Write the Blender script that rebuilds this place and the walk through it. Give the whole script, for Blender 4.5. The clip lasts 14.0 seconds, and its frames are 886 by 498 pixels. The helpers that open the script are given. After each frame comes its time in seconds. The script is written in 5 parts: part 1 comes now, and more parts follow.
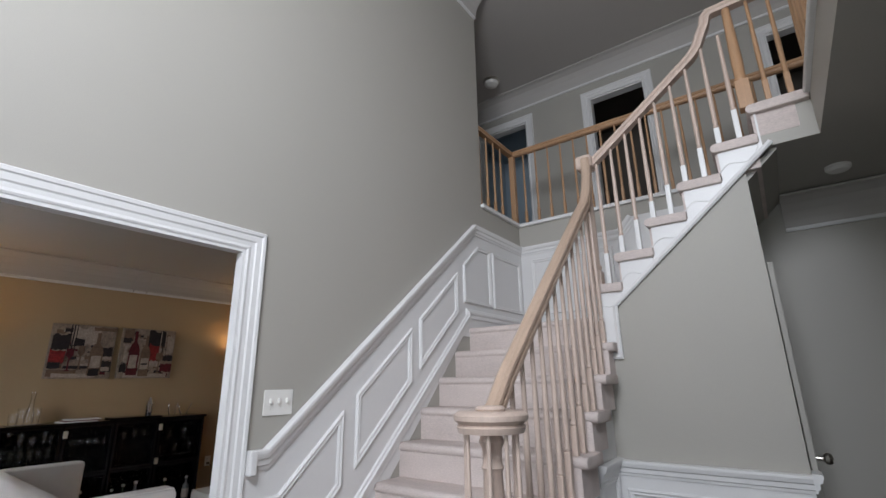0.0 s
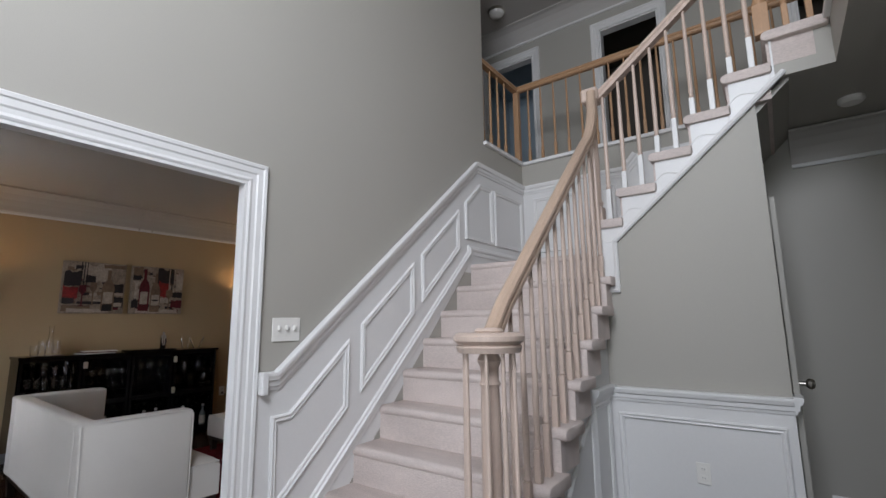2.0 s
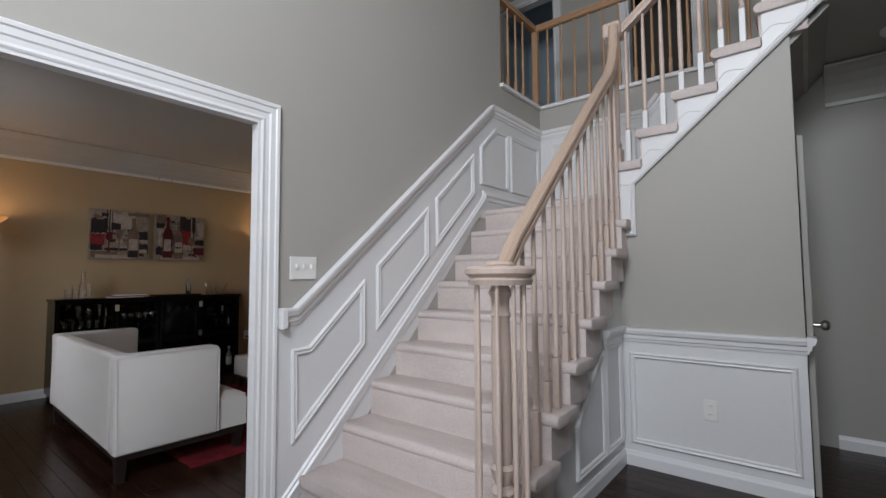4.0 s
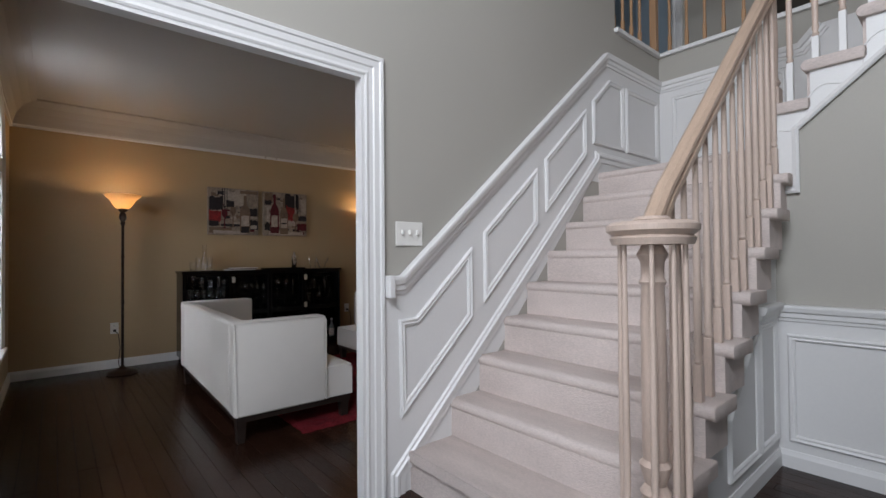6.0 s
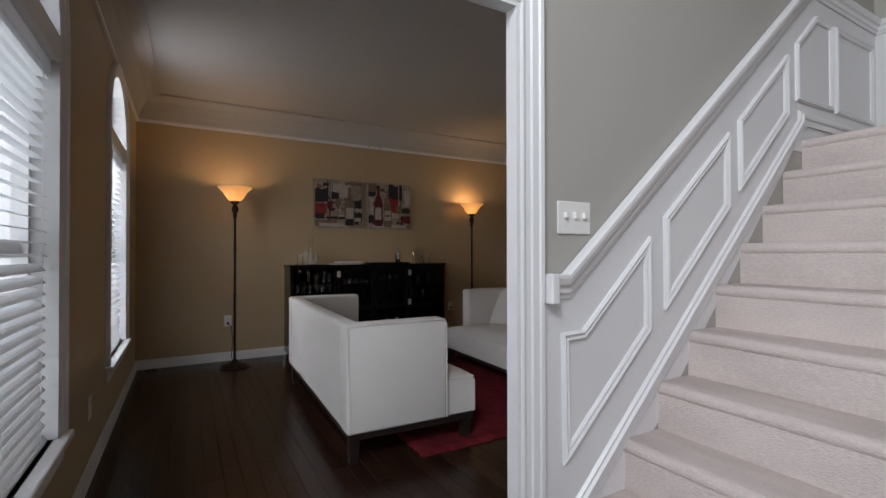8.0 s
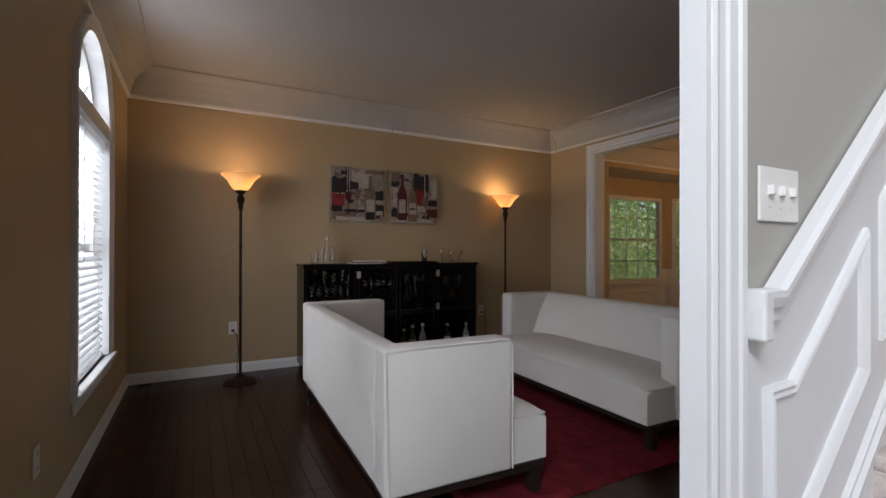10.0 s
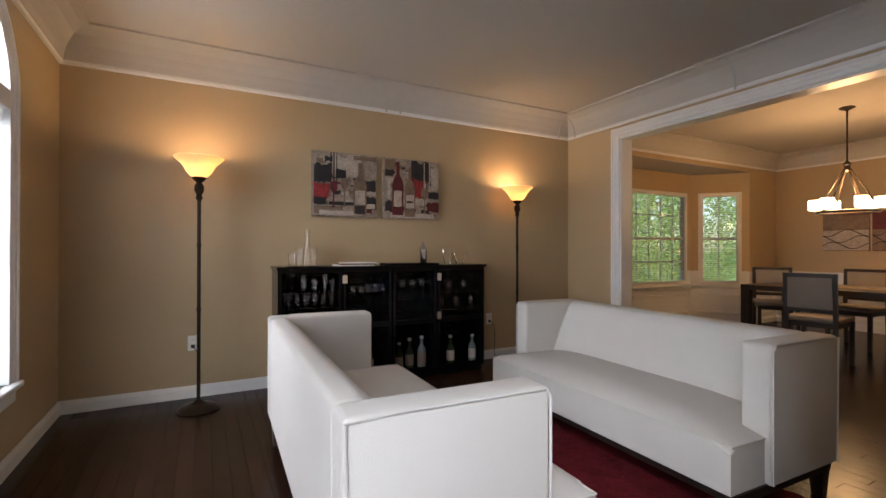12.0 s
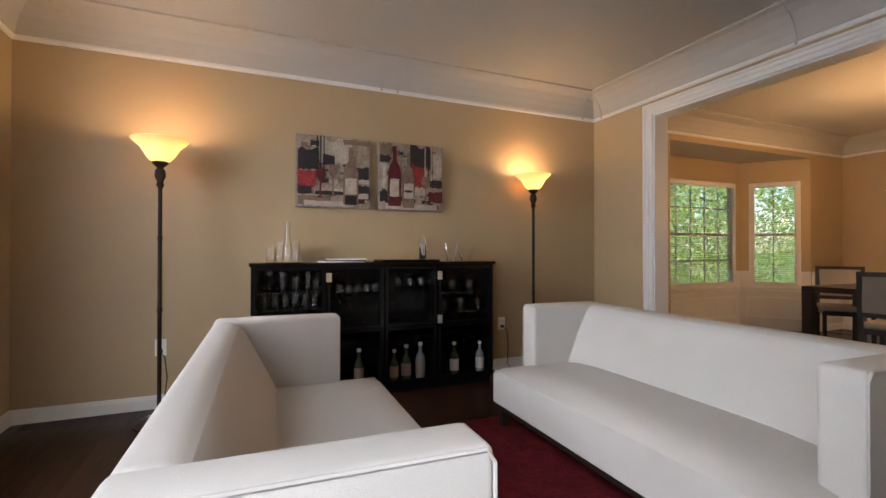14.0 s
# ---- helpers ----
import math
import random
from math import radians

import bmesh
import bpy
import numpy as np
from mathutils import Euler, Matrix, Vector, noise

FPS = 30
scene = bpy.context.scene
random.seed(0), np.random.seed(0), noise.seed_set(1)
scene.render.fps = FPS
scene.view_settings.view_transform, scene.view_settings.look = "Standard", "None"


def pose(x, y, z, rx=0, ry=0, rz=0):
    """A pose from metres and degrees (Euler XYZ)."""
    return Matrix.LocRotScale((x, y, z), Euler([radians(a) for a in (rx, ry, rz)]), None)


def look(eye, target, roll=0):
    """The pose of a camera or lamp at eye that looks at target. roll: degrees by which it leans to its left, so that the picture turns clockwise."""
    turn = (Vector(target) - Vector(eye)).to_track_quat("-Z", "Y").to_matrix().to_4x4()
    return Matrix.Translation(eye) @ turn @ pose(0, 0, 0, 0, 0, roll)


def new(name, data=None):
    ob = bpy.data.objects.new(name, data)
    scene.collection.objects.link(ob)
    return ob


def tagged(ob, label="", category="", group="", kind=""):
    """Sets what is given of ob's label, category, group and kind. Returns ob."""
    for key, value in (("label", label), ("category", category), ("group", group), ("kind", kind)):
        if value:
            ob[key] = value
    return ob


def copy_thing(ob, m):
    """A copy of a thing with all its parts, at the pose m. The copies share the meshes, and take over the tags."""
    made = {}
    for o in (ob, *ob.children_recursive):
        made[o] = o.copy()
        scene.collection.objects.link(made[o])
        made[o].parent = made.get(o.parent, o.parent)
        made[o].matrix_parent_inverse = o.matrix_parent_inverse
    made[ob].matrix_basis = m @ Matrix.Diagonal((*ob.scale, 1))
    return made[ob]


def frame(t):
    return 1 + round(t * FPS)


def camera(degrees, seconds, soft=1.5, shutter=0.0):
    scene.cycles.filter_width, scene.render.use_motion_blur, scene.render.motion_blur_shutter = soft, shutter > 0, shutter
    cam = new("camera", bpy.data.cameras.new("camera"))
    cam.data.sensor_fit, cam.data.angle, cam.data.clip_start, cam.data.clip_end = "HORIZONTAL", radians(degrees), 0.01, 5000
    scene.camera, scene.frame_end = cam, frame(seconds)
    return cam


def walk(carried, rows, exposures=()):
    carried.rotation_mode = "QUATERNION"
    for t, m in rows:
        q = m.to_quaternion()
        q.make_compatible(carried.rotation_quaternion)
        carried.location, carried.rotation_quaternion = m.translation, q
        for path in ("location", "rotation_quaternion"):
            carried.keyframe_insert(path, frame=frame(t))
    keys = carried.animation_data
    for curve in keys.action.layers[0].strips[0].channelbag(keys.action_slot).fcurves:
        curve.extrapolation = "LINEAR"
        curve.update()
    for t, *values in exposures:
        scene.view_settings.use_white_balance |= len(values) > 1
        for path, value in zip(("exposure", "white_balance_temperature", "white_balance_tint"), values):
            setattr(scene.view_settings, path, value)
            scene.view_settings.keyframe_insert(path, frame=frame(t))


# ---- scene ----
cam = camera(88.5, 14.0)
PATH = [
    (0, (0.119, 0.286, 1.358), (-1.009, 1.841, 1.913), -0.9),
    (0.5, (0.119, 0.285, 1.349), (-1.019, 1.851, 1.851), -1.0),
    (1, (0.122, 0.282, 1.331), (-1.028, 1.855, 1.78), -0.8),
    (1.5, (0.129, 0.285, 1.311), (-1.035, 1.866, 1.694), -0.9),
    (2, (0.13, 0.284, 1.292), (-1.042, 1.872, 1.61), -0.7),
    (2.5, (0.134, 0.28, 1.271), (-1.046, 1.875, 1.527), -0.6),
    (3, (0.145, 0.282, 1.258), (-1.046, 1.875, 1.463), -0.6),
    (3.2, (0.149, 0.28, 1.254), (-1.045, 1.874, 1.439), -0.6),
    (5.3, (0.071, 0.359, 1.157), (-1.343, 1.773, 1.191), -0.4),
    (5.5, (0.021, 0.37, 1.157), (-1.424, 1.753, 1.186), -0.5),
    (6, (-0.116, 0.375, 1.153), (-1.635, 1.675, 1.184), -0.5),
    (6.5, (-0.228, 0.38, 1.148), (-1.829, 1.578, 1.178), -0.3),
    (7, (-0.376, 0.414, 1.143), (-2.039, 1.526, 1.167), -0.2),
    (7.5, (-0.538, 0.446, 1.147), (-2.237, 1.5, 1.166), -0.3),
    (8, (-0.723, 0.468, 1.136), (-2.462, 1.455, 1.153), -0.1),
    (10.5, (-1.589, 0.644, 1.14), (-3.35, 1.593, 1.146), 0.1),
    (11, (-1.769, 0.732, 1.133), (-3.529, 1.682, 1.138), 0.2),
    (11.5, (-1.907, 0.815, 1.142), (-3.67, 1.759, 1.15), 0.1),
    (12, (-2.034, 0.925, 1.139), (-3.801, 1.861, 1.145), 0.1),
    (12.5, (-2.138, 1.032, 1.134), (-3.916, 1.946, 1.141), 0.1),
    (13, (-2.236, 1.136, 1.118), (-4.04, 2.001, 1.122), 0.1),
    (13.5, (-2.321, 1.284, 1.093), (-4.139, 2.116, 1.108), 0.0),
    (14, (-2.355, 1.414, 1.082), (-4.192, 2.206, 1.097), -0.0),
]
EXPOSURES = [(0, -0.42), (3, -0.5), (6, -0.42), (8, -0.48), (10.5, 0.05), (11.5, 0.55), (12.5, 0.8), (14, 1.0)]
walk(cam, [(t, look(eye, target, roll)) for t, eye, target, roll in PATH], EXPOSURES)

# ---- world and light ----
world = bpy.data.worlds.new("world")
scene.world = world
world.use_nodes = True
wn = world.node_tree.nodes
sky = wn.new("ShaderNodeTexSky")
sky.sky_type, sky.sun_disc = "NISHITA", False
sky.sun_elevation, sky.sun_rotation = radians(41), radians(90)
wn["Background"].inputs[1].default_value = 0.15
world.node_tree.links.new(sky.outputs[0], wn["Background"].inputs[0])


def lamp(name, kind, m, watts, color, **more):
    data = bpy.data.lights.new(name, kind)
    data.energy, data.color = watts, color
    if kind == "AREA":
        data.shape, data.size, data.size_y = "RECTANGLE", more["size"], more["size_y"]
    elif kind == "POINT":
        data.shadow_soft_size = more["size"]
    elif kind == "SUN":
        data.angle = radians(more["size"])
    ob = new(name, data)
    ob.matrix_world = m
    return ob


SKY = (0.88, 0.93, 1.03)
lamp("sun", "SUN", look((8, 0, 7), (0, 0.2, 0)), 5.0, (1, 0.96, 0.9), size=10)
# daylight in the openings: two arched windows and the entrance
lamp("window_light", "AREA", look((-4.66, -0.16, 1.35), (-4.66, 2, 1.10)), 40, SKY, size=0.8, size_y=1.8)
lamp("window_light", "AREA", look((-2.48, -0.16, 1.35), (-2.48, 2, 1.10)), 17, SKY, size=0.8, size_y=1.8)
lamp("entrance_light", "AREA", look((0.10, -0.98, 1.25), (-1.3, 1.4, 1.25)), 42, SKY, size=1.5, size_y=2.1)
lamp("entrance_light", "AREA", look((0.20, -0.98, 3.75), (-1.7, 1.4, 2.2)), 230, SKY, size=1.8, size_y=1.3)

# ---- materials ----
def material(name, color, rough=0.5, metal=0.0, vary=0.0, scale=8.0, fine=120.0, bump=0.0, bump_scale=60.0, stretch=(1, 1, 1),
             spec=0.5, transmission=0.0, ior=1.45, coat=0.0, second=None, emit=None, strength=0.0):
    """A Principled material, its colour and gloss varied at two scales, with fine relief."""
    m = bpy.data.materials.new(name)
    m.use_nodes = True
    nt = m.node_tree
    n, link = nt.nodes, nt.links.new
    b = n["Principled BSDF"]
    b.inputs["Roughness"].default_value = rough
    b.inputs["Metallic"].default_value = metal
    b.inputs["Specular IOR Level"].default_value = spec
    b.inputs["Transmission Weight"].default_value = transmission
    b.inputs["IOR"].default_value = ior
    b.inputs["Coat Weight"].default_value = coat
    b.inputs["Base Color"].default_value = (*color, 1)
    if emit:
        b.inputs["Emission Color"].default_value = (*emit, 1)
        b.inputs["Emission Strength"].default_value = strength
    if vary or bump:
        tc = n.new("ShaderNodeTexCoord")
        mp = n.new("ShaderNodeMapping")
        mp.inputs["Scale"].default_value = stretch
        link(tc.outputs["Object"], mp.inputs["Vector"])
    if vary:
        big = n.new("ShaderNodeTexNoise")
        big.inputs["Scale"].default_value, big.inputs["Detail"].default_value = scale, 4
        small = n.new("ShaderNodeTexNoise")
        small.inputs["Scale"].default_value, small.inputs["Detail"].default_value = fine, 3
        link(mp.outputs[0], big.inputs["Vector"])
        link(mp.outputs[0], small.inputs["Vector"])
        mix = n.new("ShaderNodeMath")
        mix.operation = "MULTIPLY_ADD"
        link(small.outputs["Fac"], mix.inputs[0])
        mix.inputs[1].default_value = 0.5
        half = n.new("ShaderNodeMath")
        half.operation = "MULTIPLY"
        link(big.outputs["Fac"], half.inputs[0])
        half.inputs[1].default_value = 0.5
        link(half.outputs[0], mix.inputs[2])
        ramp = n.new("ShaderNodeValToRGB")
        ramp.color_ramp.elements[0].position, ramp.color_ramp.elements[1].position = 0.32, 0.68
        other = second or tuple(min(1, c * (1 + vary)) for c in color)
        ramp.color_ramp.elements[0].color = (*[c * (1 - vary) for c in color], 1)
        ramp.color_ramp.elements[1].color = (*other, 1)
        link(mix.outputs[0], ramp.inputs[0])
        link(ramp.outputs[0], b.inputs["Base Color"])
        gloss = n.new("ShaderNodeMapRange")
        gloss.inputs["To Min"].default_value, gloss.inputs["To Max"].default_value = rough * 0.85, min(1, rough * 1.15)
        link(big.outputs["Fac"], gloss.inputs["Value"])
        link(gloss.outputs[0], b.inputs["Roughness"])
    if bump:
        bt = n.new("ShaderNodeTexNoise")
        bt.inputs["Scale"].default_value, bt.inputs["Detail"].default_value = bump_scale, 4
        link(mp.outputs[0], bt.inputs["Vector"])
        bn = n.new("ShaderNodeBump")
        bn.inputs["Strength"].default_value, bn.inputs["Distance"].default_value = bump, 0.01
        link(bt.outputs["Fac"], bn.inputs["Height"])
        link(bn.outputs[0], b.inputs["Normal"])
    return m


def per_piece(m, amount):
    """Shift a material's brightness from piece to piece."""
    nt = m.node_tree
    n, link = nt.nodes, nt.links.new
    b = n["Principled BSDF"]
    src = b.inputs["Base Color"].links[0].from_socket
    info = n.new("ShaderNodeObjectInfo")
    rng = n.new("ShaderNodeMapRange")
    rng.inputs["To Min"].default_value, rng.inputs["To Max"].default_value = 1 - amount, 1 + amount
    link(info.outputs["Random"], rng.inputs["Value"])
    hsv = n.new("ShaderNodeHueSaturation")
    link(rng.outputs[0], hsv.inputs["Value"])
    link(src, hsv.inputs["Color"])
    link(hsv.outputs[0], b.inputs["Base Color"])
    return m


M_GREY = material("grey_wall_paint", (0.40, 0.380, 0.340), 0.55, vary=0.025, scale=1.5, fine=200, bump=0.06, bump_scale=220)
M_TAN = material("tan_wall_paint", (0.44, 0.322, 0.187), 0.5, vary=0.03, scale=1.2, fine=180, bump=0.07, bump_scale=220)
M_WHITE = material("white_trim_paint", (0.74, 0.73, 0.72), 0.35, vary=0.02, scale=3, fine=90, bump=0.03, bump_scale=140)
M_PANEL = material("white_wainscot_paint", (0.70, 0.69, 0.68), 0.4, vary=0.02, scale=3, fine=90, bump=0.03, bump_scale=140)
M_CEIL = material("ceiling_paint", (0.46, 0.435, 0.41), 0.8, vary=0.02, scale=2, fine=200, bump=0.10, bump_scale=180)
M_PLANK = per_piece(material("dark_oak_plank", (0.024, 0.010, 0.006), 0.24, vary=0.45, scale=6, fine=60, bump=0.05, bump_scale=40, stretch=(1, 9, 9), spec=0.27), 0.35)
M_SEAM = material("floor_joint", (0.012, 0.006, 0.004), 0.5)
M_CARPET = material("beige_carpet", (0.68, 0.59, 0.55), 0.95, vary=0.16, scale=4, fine=150, bump=0.7, bump_scale=240, stretch=(0.5, 2.4, 1.4), spec=0.1)
M_OAK = material("pickled_oak", (0.56, 0.44, 0.37), 0.38, vary=0.16, scale=5, fine=60, bump=0.08, bump_scale=60, stretch=(10, 10, 0.8))
M_OAKRAIL = material("oak_handrail", (0.47, 0.345, 0.26), 0.36, vary=0.16, scale=5, fine=60, bump=0.08, bump_scale=60, stretch=(8, 0.9, 0.9))
M_OAKUP = material("honey_oak", (0.42, 0.25, 0.14), 0.38, vary=0.16, scale=5, fine=60, bump=0.08, bump_scale=60, stretch=(10, 10, 0.8))
M_SOFA = material("white_upholstery", (0.58, 0.55, 0.515), 0.75, vary=0.035, scale=5, fine=300, bump=0.25, bump_scale=420, spec=0.25)
M_PIPING = material("sofa_piping", (0.55, 0.52, 0.49), 0.7, vary=0.04, bump=0.2, bump_scale=400)
M_DARKWOOD = material("espresso_wood", (0.018, 0.012, 0.010), 0.35, vary=0.35, scale=8, fine=50, stretch=(1, 1, 6))
M_BLACK = material("black_lacquer", (0.004, 0.004, 0.005), 0.15, vary=0.2, scale=5, fine=60, spec=0.3)
M_DOORGLASS = material("smoked_glass", (0.92, 0.93, 0.94), 0.0, transmission=1.0, ior=1.12)
M_GLASS = material("clear_glass", (1, 1, 1), 0.0, transmission=1.0, ior=1.45)
M_BARGLASS = material("bar_glass", (0.97, 0.98, 0.99), 0.015, transmission=1.0, ior=1.45)
M_CHROME = material("chrome", (0.80, 0.80, 0.80), 0.12, metal=1.0)
M_NICKEL = material("brushed_nickel", (0.55, 0.52, 0.47), 0.3, metal=1.0)
M_BRONZE = material("bronze_metal", (0.035, 0.022, 0.015), 0.42, metal=0.6, vary=0.3, scale=20, fine=100)
M_SHADE = material("amber_glass_shade", (0.85, 0.62, 0.38), 0.35, vary=0.12, scale=12, fine=60, emit=(1.0, 0.50, 0.17), strength=0.10)
M_BULB = material("lit_bulb", (1, 0.9, 0.7), 0.4, emit=(1.0, 0.72, 0.36), strength=14)
M_OPAL = material("lit_opal_glass", (0.9, 0.85, 0.75), 0.4, emit=(1.0, 0.74, 0.45), strength=4.5)
M_RUG = material("dark_red_rug", (0.12, 0.012, 0.016), 0.95, vary=0.5, scale=10, fine=120, bump=1.0, bump_scale=160, spec=0.1)
M_BLIND = material("white_blind", (0.82, 0.82, 0.82), 0.45, vary=0.02, scale=6, fine=60)
M_BLIND.node_tree.nodes["Principled BSDF"].inputs["Specular IOR Level"].default_value = 0.3
def let_light_through(m, color, share):
    """Mix a translucent layer into a material."""
    nt = m.node_tree
    mix, tl = nt.nodes.new("ShaderNodeMixShader"), nt.nodes.new("ShaderNodeBsdfTranslucent")
    tl.inputs["Color"].default_value = (*color, 1)
    mix.inputs[0].default_value = share
    nt.links.new(nt.nodes["Principled BSDF"].outputs[0], mix.inputs[1])
    nt.links.new(tl.outputs[0], mix.inputs[2])
    nt.links.new(mix.outputs[0], nt.nodes["Material Output"].inputs["Surface"])


let_light_through(M_BLIND, (0.85, 0.86, 0.88), 0.26)
let_light_through(M_SHADE, (0.97, 0.80, 0.56), 0.45)
M_PLATE = material("white_plastic", (0.78, 0.76, 0.72), 0.3)
M_SLOT = material("dark_slot", (0.04, 0.04, 0.04), 0.5)
M_CORD = material("brown_cord", (0.05, 0.03, 0.02), 0.5)
M_CHAIRFAB = material("taupe_upholstery", (0.24, 0.20, 0.16), 0.85, vary=0.08, scale=9, fine=200, bump=0.2, bump_scale=300)
# walls coloured dark to stand in for the shade of unlit rooms
M_DARKROOM = material("painted_room_dimness", (0.10, 0.085, 0.07), 0.8, vary=0.05, scale=2, fine=100)
M_BLUE = material("blue_room_paint", (0.42, 0.50, 0.56), 0.7, vary=0.03, scale=2, fine=100)
M_CANVAS = material("cream_canvas", (0.30, 0.24, 0.19), 0.7, vary=0.4, scale=14, fine=60, bump=0.2, bump_scale=200)
M_PBLACK = material("black_brushwork", (0.022, 0.018, 0.02), 0.6, vary=0.5, scale=22, fine=90, bump=0.3, bump_scale=60)
M_PRED = material("red_brushwork", (0.25, 0.022, 0.022), 0.6, vary=0.6, scale=16, fine=60, bump=0.3, bump_scale=60)
M_PWINE = material("wine_brushwork", (0.10, 0.010, 0.016), 0.55, vary=0.5, scale=20, fine=60, bump=0.3, bump_scale=60)
M_PTAN = material("umber_brushwork", (0.19, 0.125, 0.085), 0.6, vary=0.35, scale=16, fine=60, bump=0.3, bump_scale=60)
M_PLIGHT = material("pale_brushwork", (0.42, 0.35, 0.29), 0.6, vary=0.3, scale=18, fine=60, bump=0.3, bump_scale=60)
M_GRASS = material("grass", (0.09, 0.16, 0.04), 0.9, vary=0.4, scale=1.5, fine=30)
M_LEAF = material("leaf", (0.30, 0.42, 0.15), 0.6, vary=0.4, scale=2, fine=12)
let_light_through(M_LEAF, (0.45, 0.60, 0.22), 0.45)
M_BARK = material("bark", (0.07, 0.05, 0.035), 0.9, vary=0.4, scale=5, fine=30, bump=0.6, bump_scale=20)


# ---- building helpers ----
def box(bm, x0, x1, y0, y1, z0, z1):
    v = [bm.verts.new((x, y, z)) for z in (z0, z1) for y in (y0, y1) for x in (x0, x1)]
    for f in ((0, 2, 3, 1), (4, 5, 7, 6), (0, 1, 5, 4), (2, 6, 7, 3), (0, 4, 6, 2), (1, 3, 7, 5)):
        bm.faces.new([v[i] for i in f])
    return bm


def cube(x0, x1, y0, y1, z0, z1):
    return box(bmesh.new(), x0, x1, y0, y1, z0, z1)


def soft(bm, r, n=2):
    """Round every edge."""
    bmesh.ops.bevel(bm, geom=bm.edges[:], offset=r, segments=n, profile=0.5, affect="EDGES", clamp_overlap=True)
    return bm


def part(name, bm, mat, parent=None, label="", smooth=False):
    me = bpy.data.meshes.new(name)
    bmesh.ops.recalc_face_normals(bm, faces=bm.faces[:])
    if smooth:
        for f in bm.faces:
            f.smooth = True
    bm.to_mesh(me)
    bm.free()
    me.materials.append(mat)
    if smooth:
        me.set_sharp_from_angle(angle=radians(38))
    ob = new(name, me)
    if parent:
        ob.parent = parent
    if label:
        tagged(ob, label)
    return ob


def thing(name, label, category, group="", at=(0, 0, 0), kind=""):
    e = new(name)
    e.location = at
    return tagged(e, label, category, group, kind)


def setting(name, bm, mat, label, category, smooth=False):
    return tagged(part(name, bm, mat, None, "", smooth), label, category, kind="structure")


def prism(bm, pts, axis, a, b):
    """Extrude the outline pts (two coordinates) along axis 'x', 'y' or 'z' from a to b."""
    def at(p, c):
        return {"x": (c, p[0], p[1]), "y": (p[0], c, p[1]), "z": (p[0], p[1], c)}[axis]
    lo = [bm.verts.new(at(p, a)) for p in pts]
    hi = [bm.verts.new(at(p, b)) for p in pts]
    bm.faces.new(lo)
    bm.faces.new(hi[::-1])
    for i in range(len(pts)):
        j = (i + 1) % len(pts)
        bm.faces.new((lo[i], lo[j], hi[j], hi[i]))
    return bm


def lathe(bm, prof, at=(0, 0, 0), n=16, cap=True):
    """Turn the profile (radius, height) round the upright through at."""
    rings = []
    for r, z in prof:
        rings.append([bm.verts.new((at[0] + r * math.cos(2 * math.pi * i / n), at[1] + r * math.sin(2 * math.pi * i / n), at[2] + z)) for i in range(n)])
    for a, b in zip(rings, rings[1:]):
        for i in range(n):
            j = (i + 1) % n
            bm.faces.new((a[i], a[j], b[j], b[i]))
    if cap:
        bm.faces.new(rings[0][::-1])
        bm.faces.new(rings[-1])
    return bm


def sweep(bm, pts, prof, normal, closed=False):
    """Run a moulding along pts, which lie in the plane of that normal, mitred at the bends. prof: (sideways, out along the normal)."""
    nrm = Vector(normal).normalized()
    pts = [Vector(p) for p in pts]
    k = len(pts)
    rings = []
    for i, p in enumerate(pts):
        a = (p - pts[i - 1]).normalized() if (i or closed) else None
        b = (pts[(i + 1) % k] - p).normalized() if (i < k - 1 or closed) else None
        if a is None:
            a = b
        if b is None:
            b = a
        sa, sb = nrm.cross(a), nrm.cross(b)
        side = (sa + sb).normalized()
        side = side / max(0.25, side.dot(sa))
        rings.append([bm.verts.new(p + side * u + nrm * v) for u, v in prof])
    m = len(prof)
    for i in range(k if closed else k - 1):
        r, s = rings[i], rings[(i + 1) % k]
        for j in range(m):
            q = (j + 1) % m
            bm.faces.new((r[j], r[q], s[q], s[j]))
    if not closed:
        bm.faces.new(rings[0])
        bm.faces.new(rings[-1][::-1])
    return bm


def tube(bm, pts, r, n=8, closed=False):
    """A round rod along pts."""
    pts = [Vector(p) for p in pts]
    k = len(pts)
    up = Vector((0.13, 0.21, 0.97)).normalized()
    rings = []
    for i, p in enumerate(pts):
        d = (pts[(i + 1) % k] if (i < k - 1 or closed) else p) - (pts[i - 1] if (i or closed) else p)
        d.normalize()
        s = d.cross(up).normalized()
        w = s.cross(d)
        rings.append([bm.verts.new(p + r * (s * math.cos(2 * math.pi * j / n) + w * math.sin(2 * math.pi * j / n))) for j in range(n)])
    for i in range(k if closed else k - 1):
        a, b = rings[i], rings[(i + 1) % k]
        for j in range(n):
            q = (j + 1) % n
            bm.faces.new((a[j], a[q], b[q], b[j]))
    if not closed:
        bm.faces.new(rings[0][::-1])
        bm.faces.new(rings[-1])
    return bm


# moulding sections: (sideways, out)
CASING = [(0, 0), (0, 0.014), (0.012, 0.020), (0.03, 0.014), (0.055, 0.016), (0.065, 0.024), (0.10, 0.026), (0.108, 0.034), (0.128, 0.036), (0.136, 0.026), (0.136, 0)]
PANELMOULD = [(-0.017, 0), (-0.017, 0.010), (-0.009, 0.018), (0.002, 0.011), (0.010, 0.014), (0.017, 0.008), (0.017, 0)]
CHAIRRAIL = [(-0.055, 0), (-0.055, 0.010), (-0.040, 0.013), (-0.034, 0.022), (-0.010, 0.024), (-0.004, 0.036), (0.018, 0.044), (0.030, 0.044), (0.034, 0.030), (0.034, 0)]
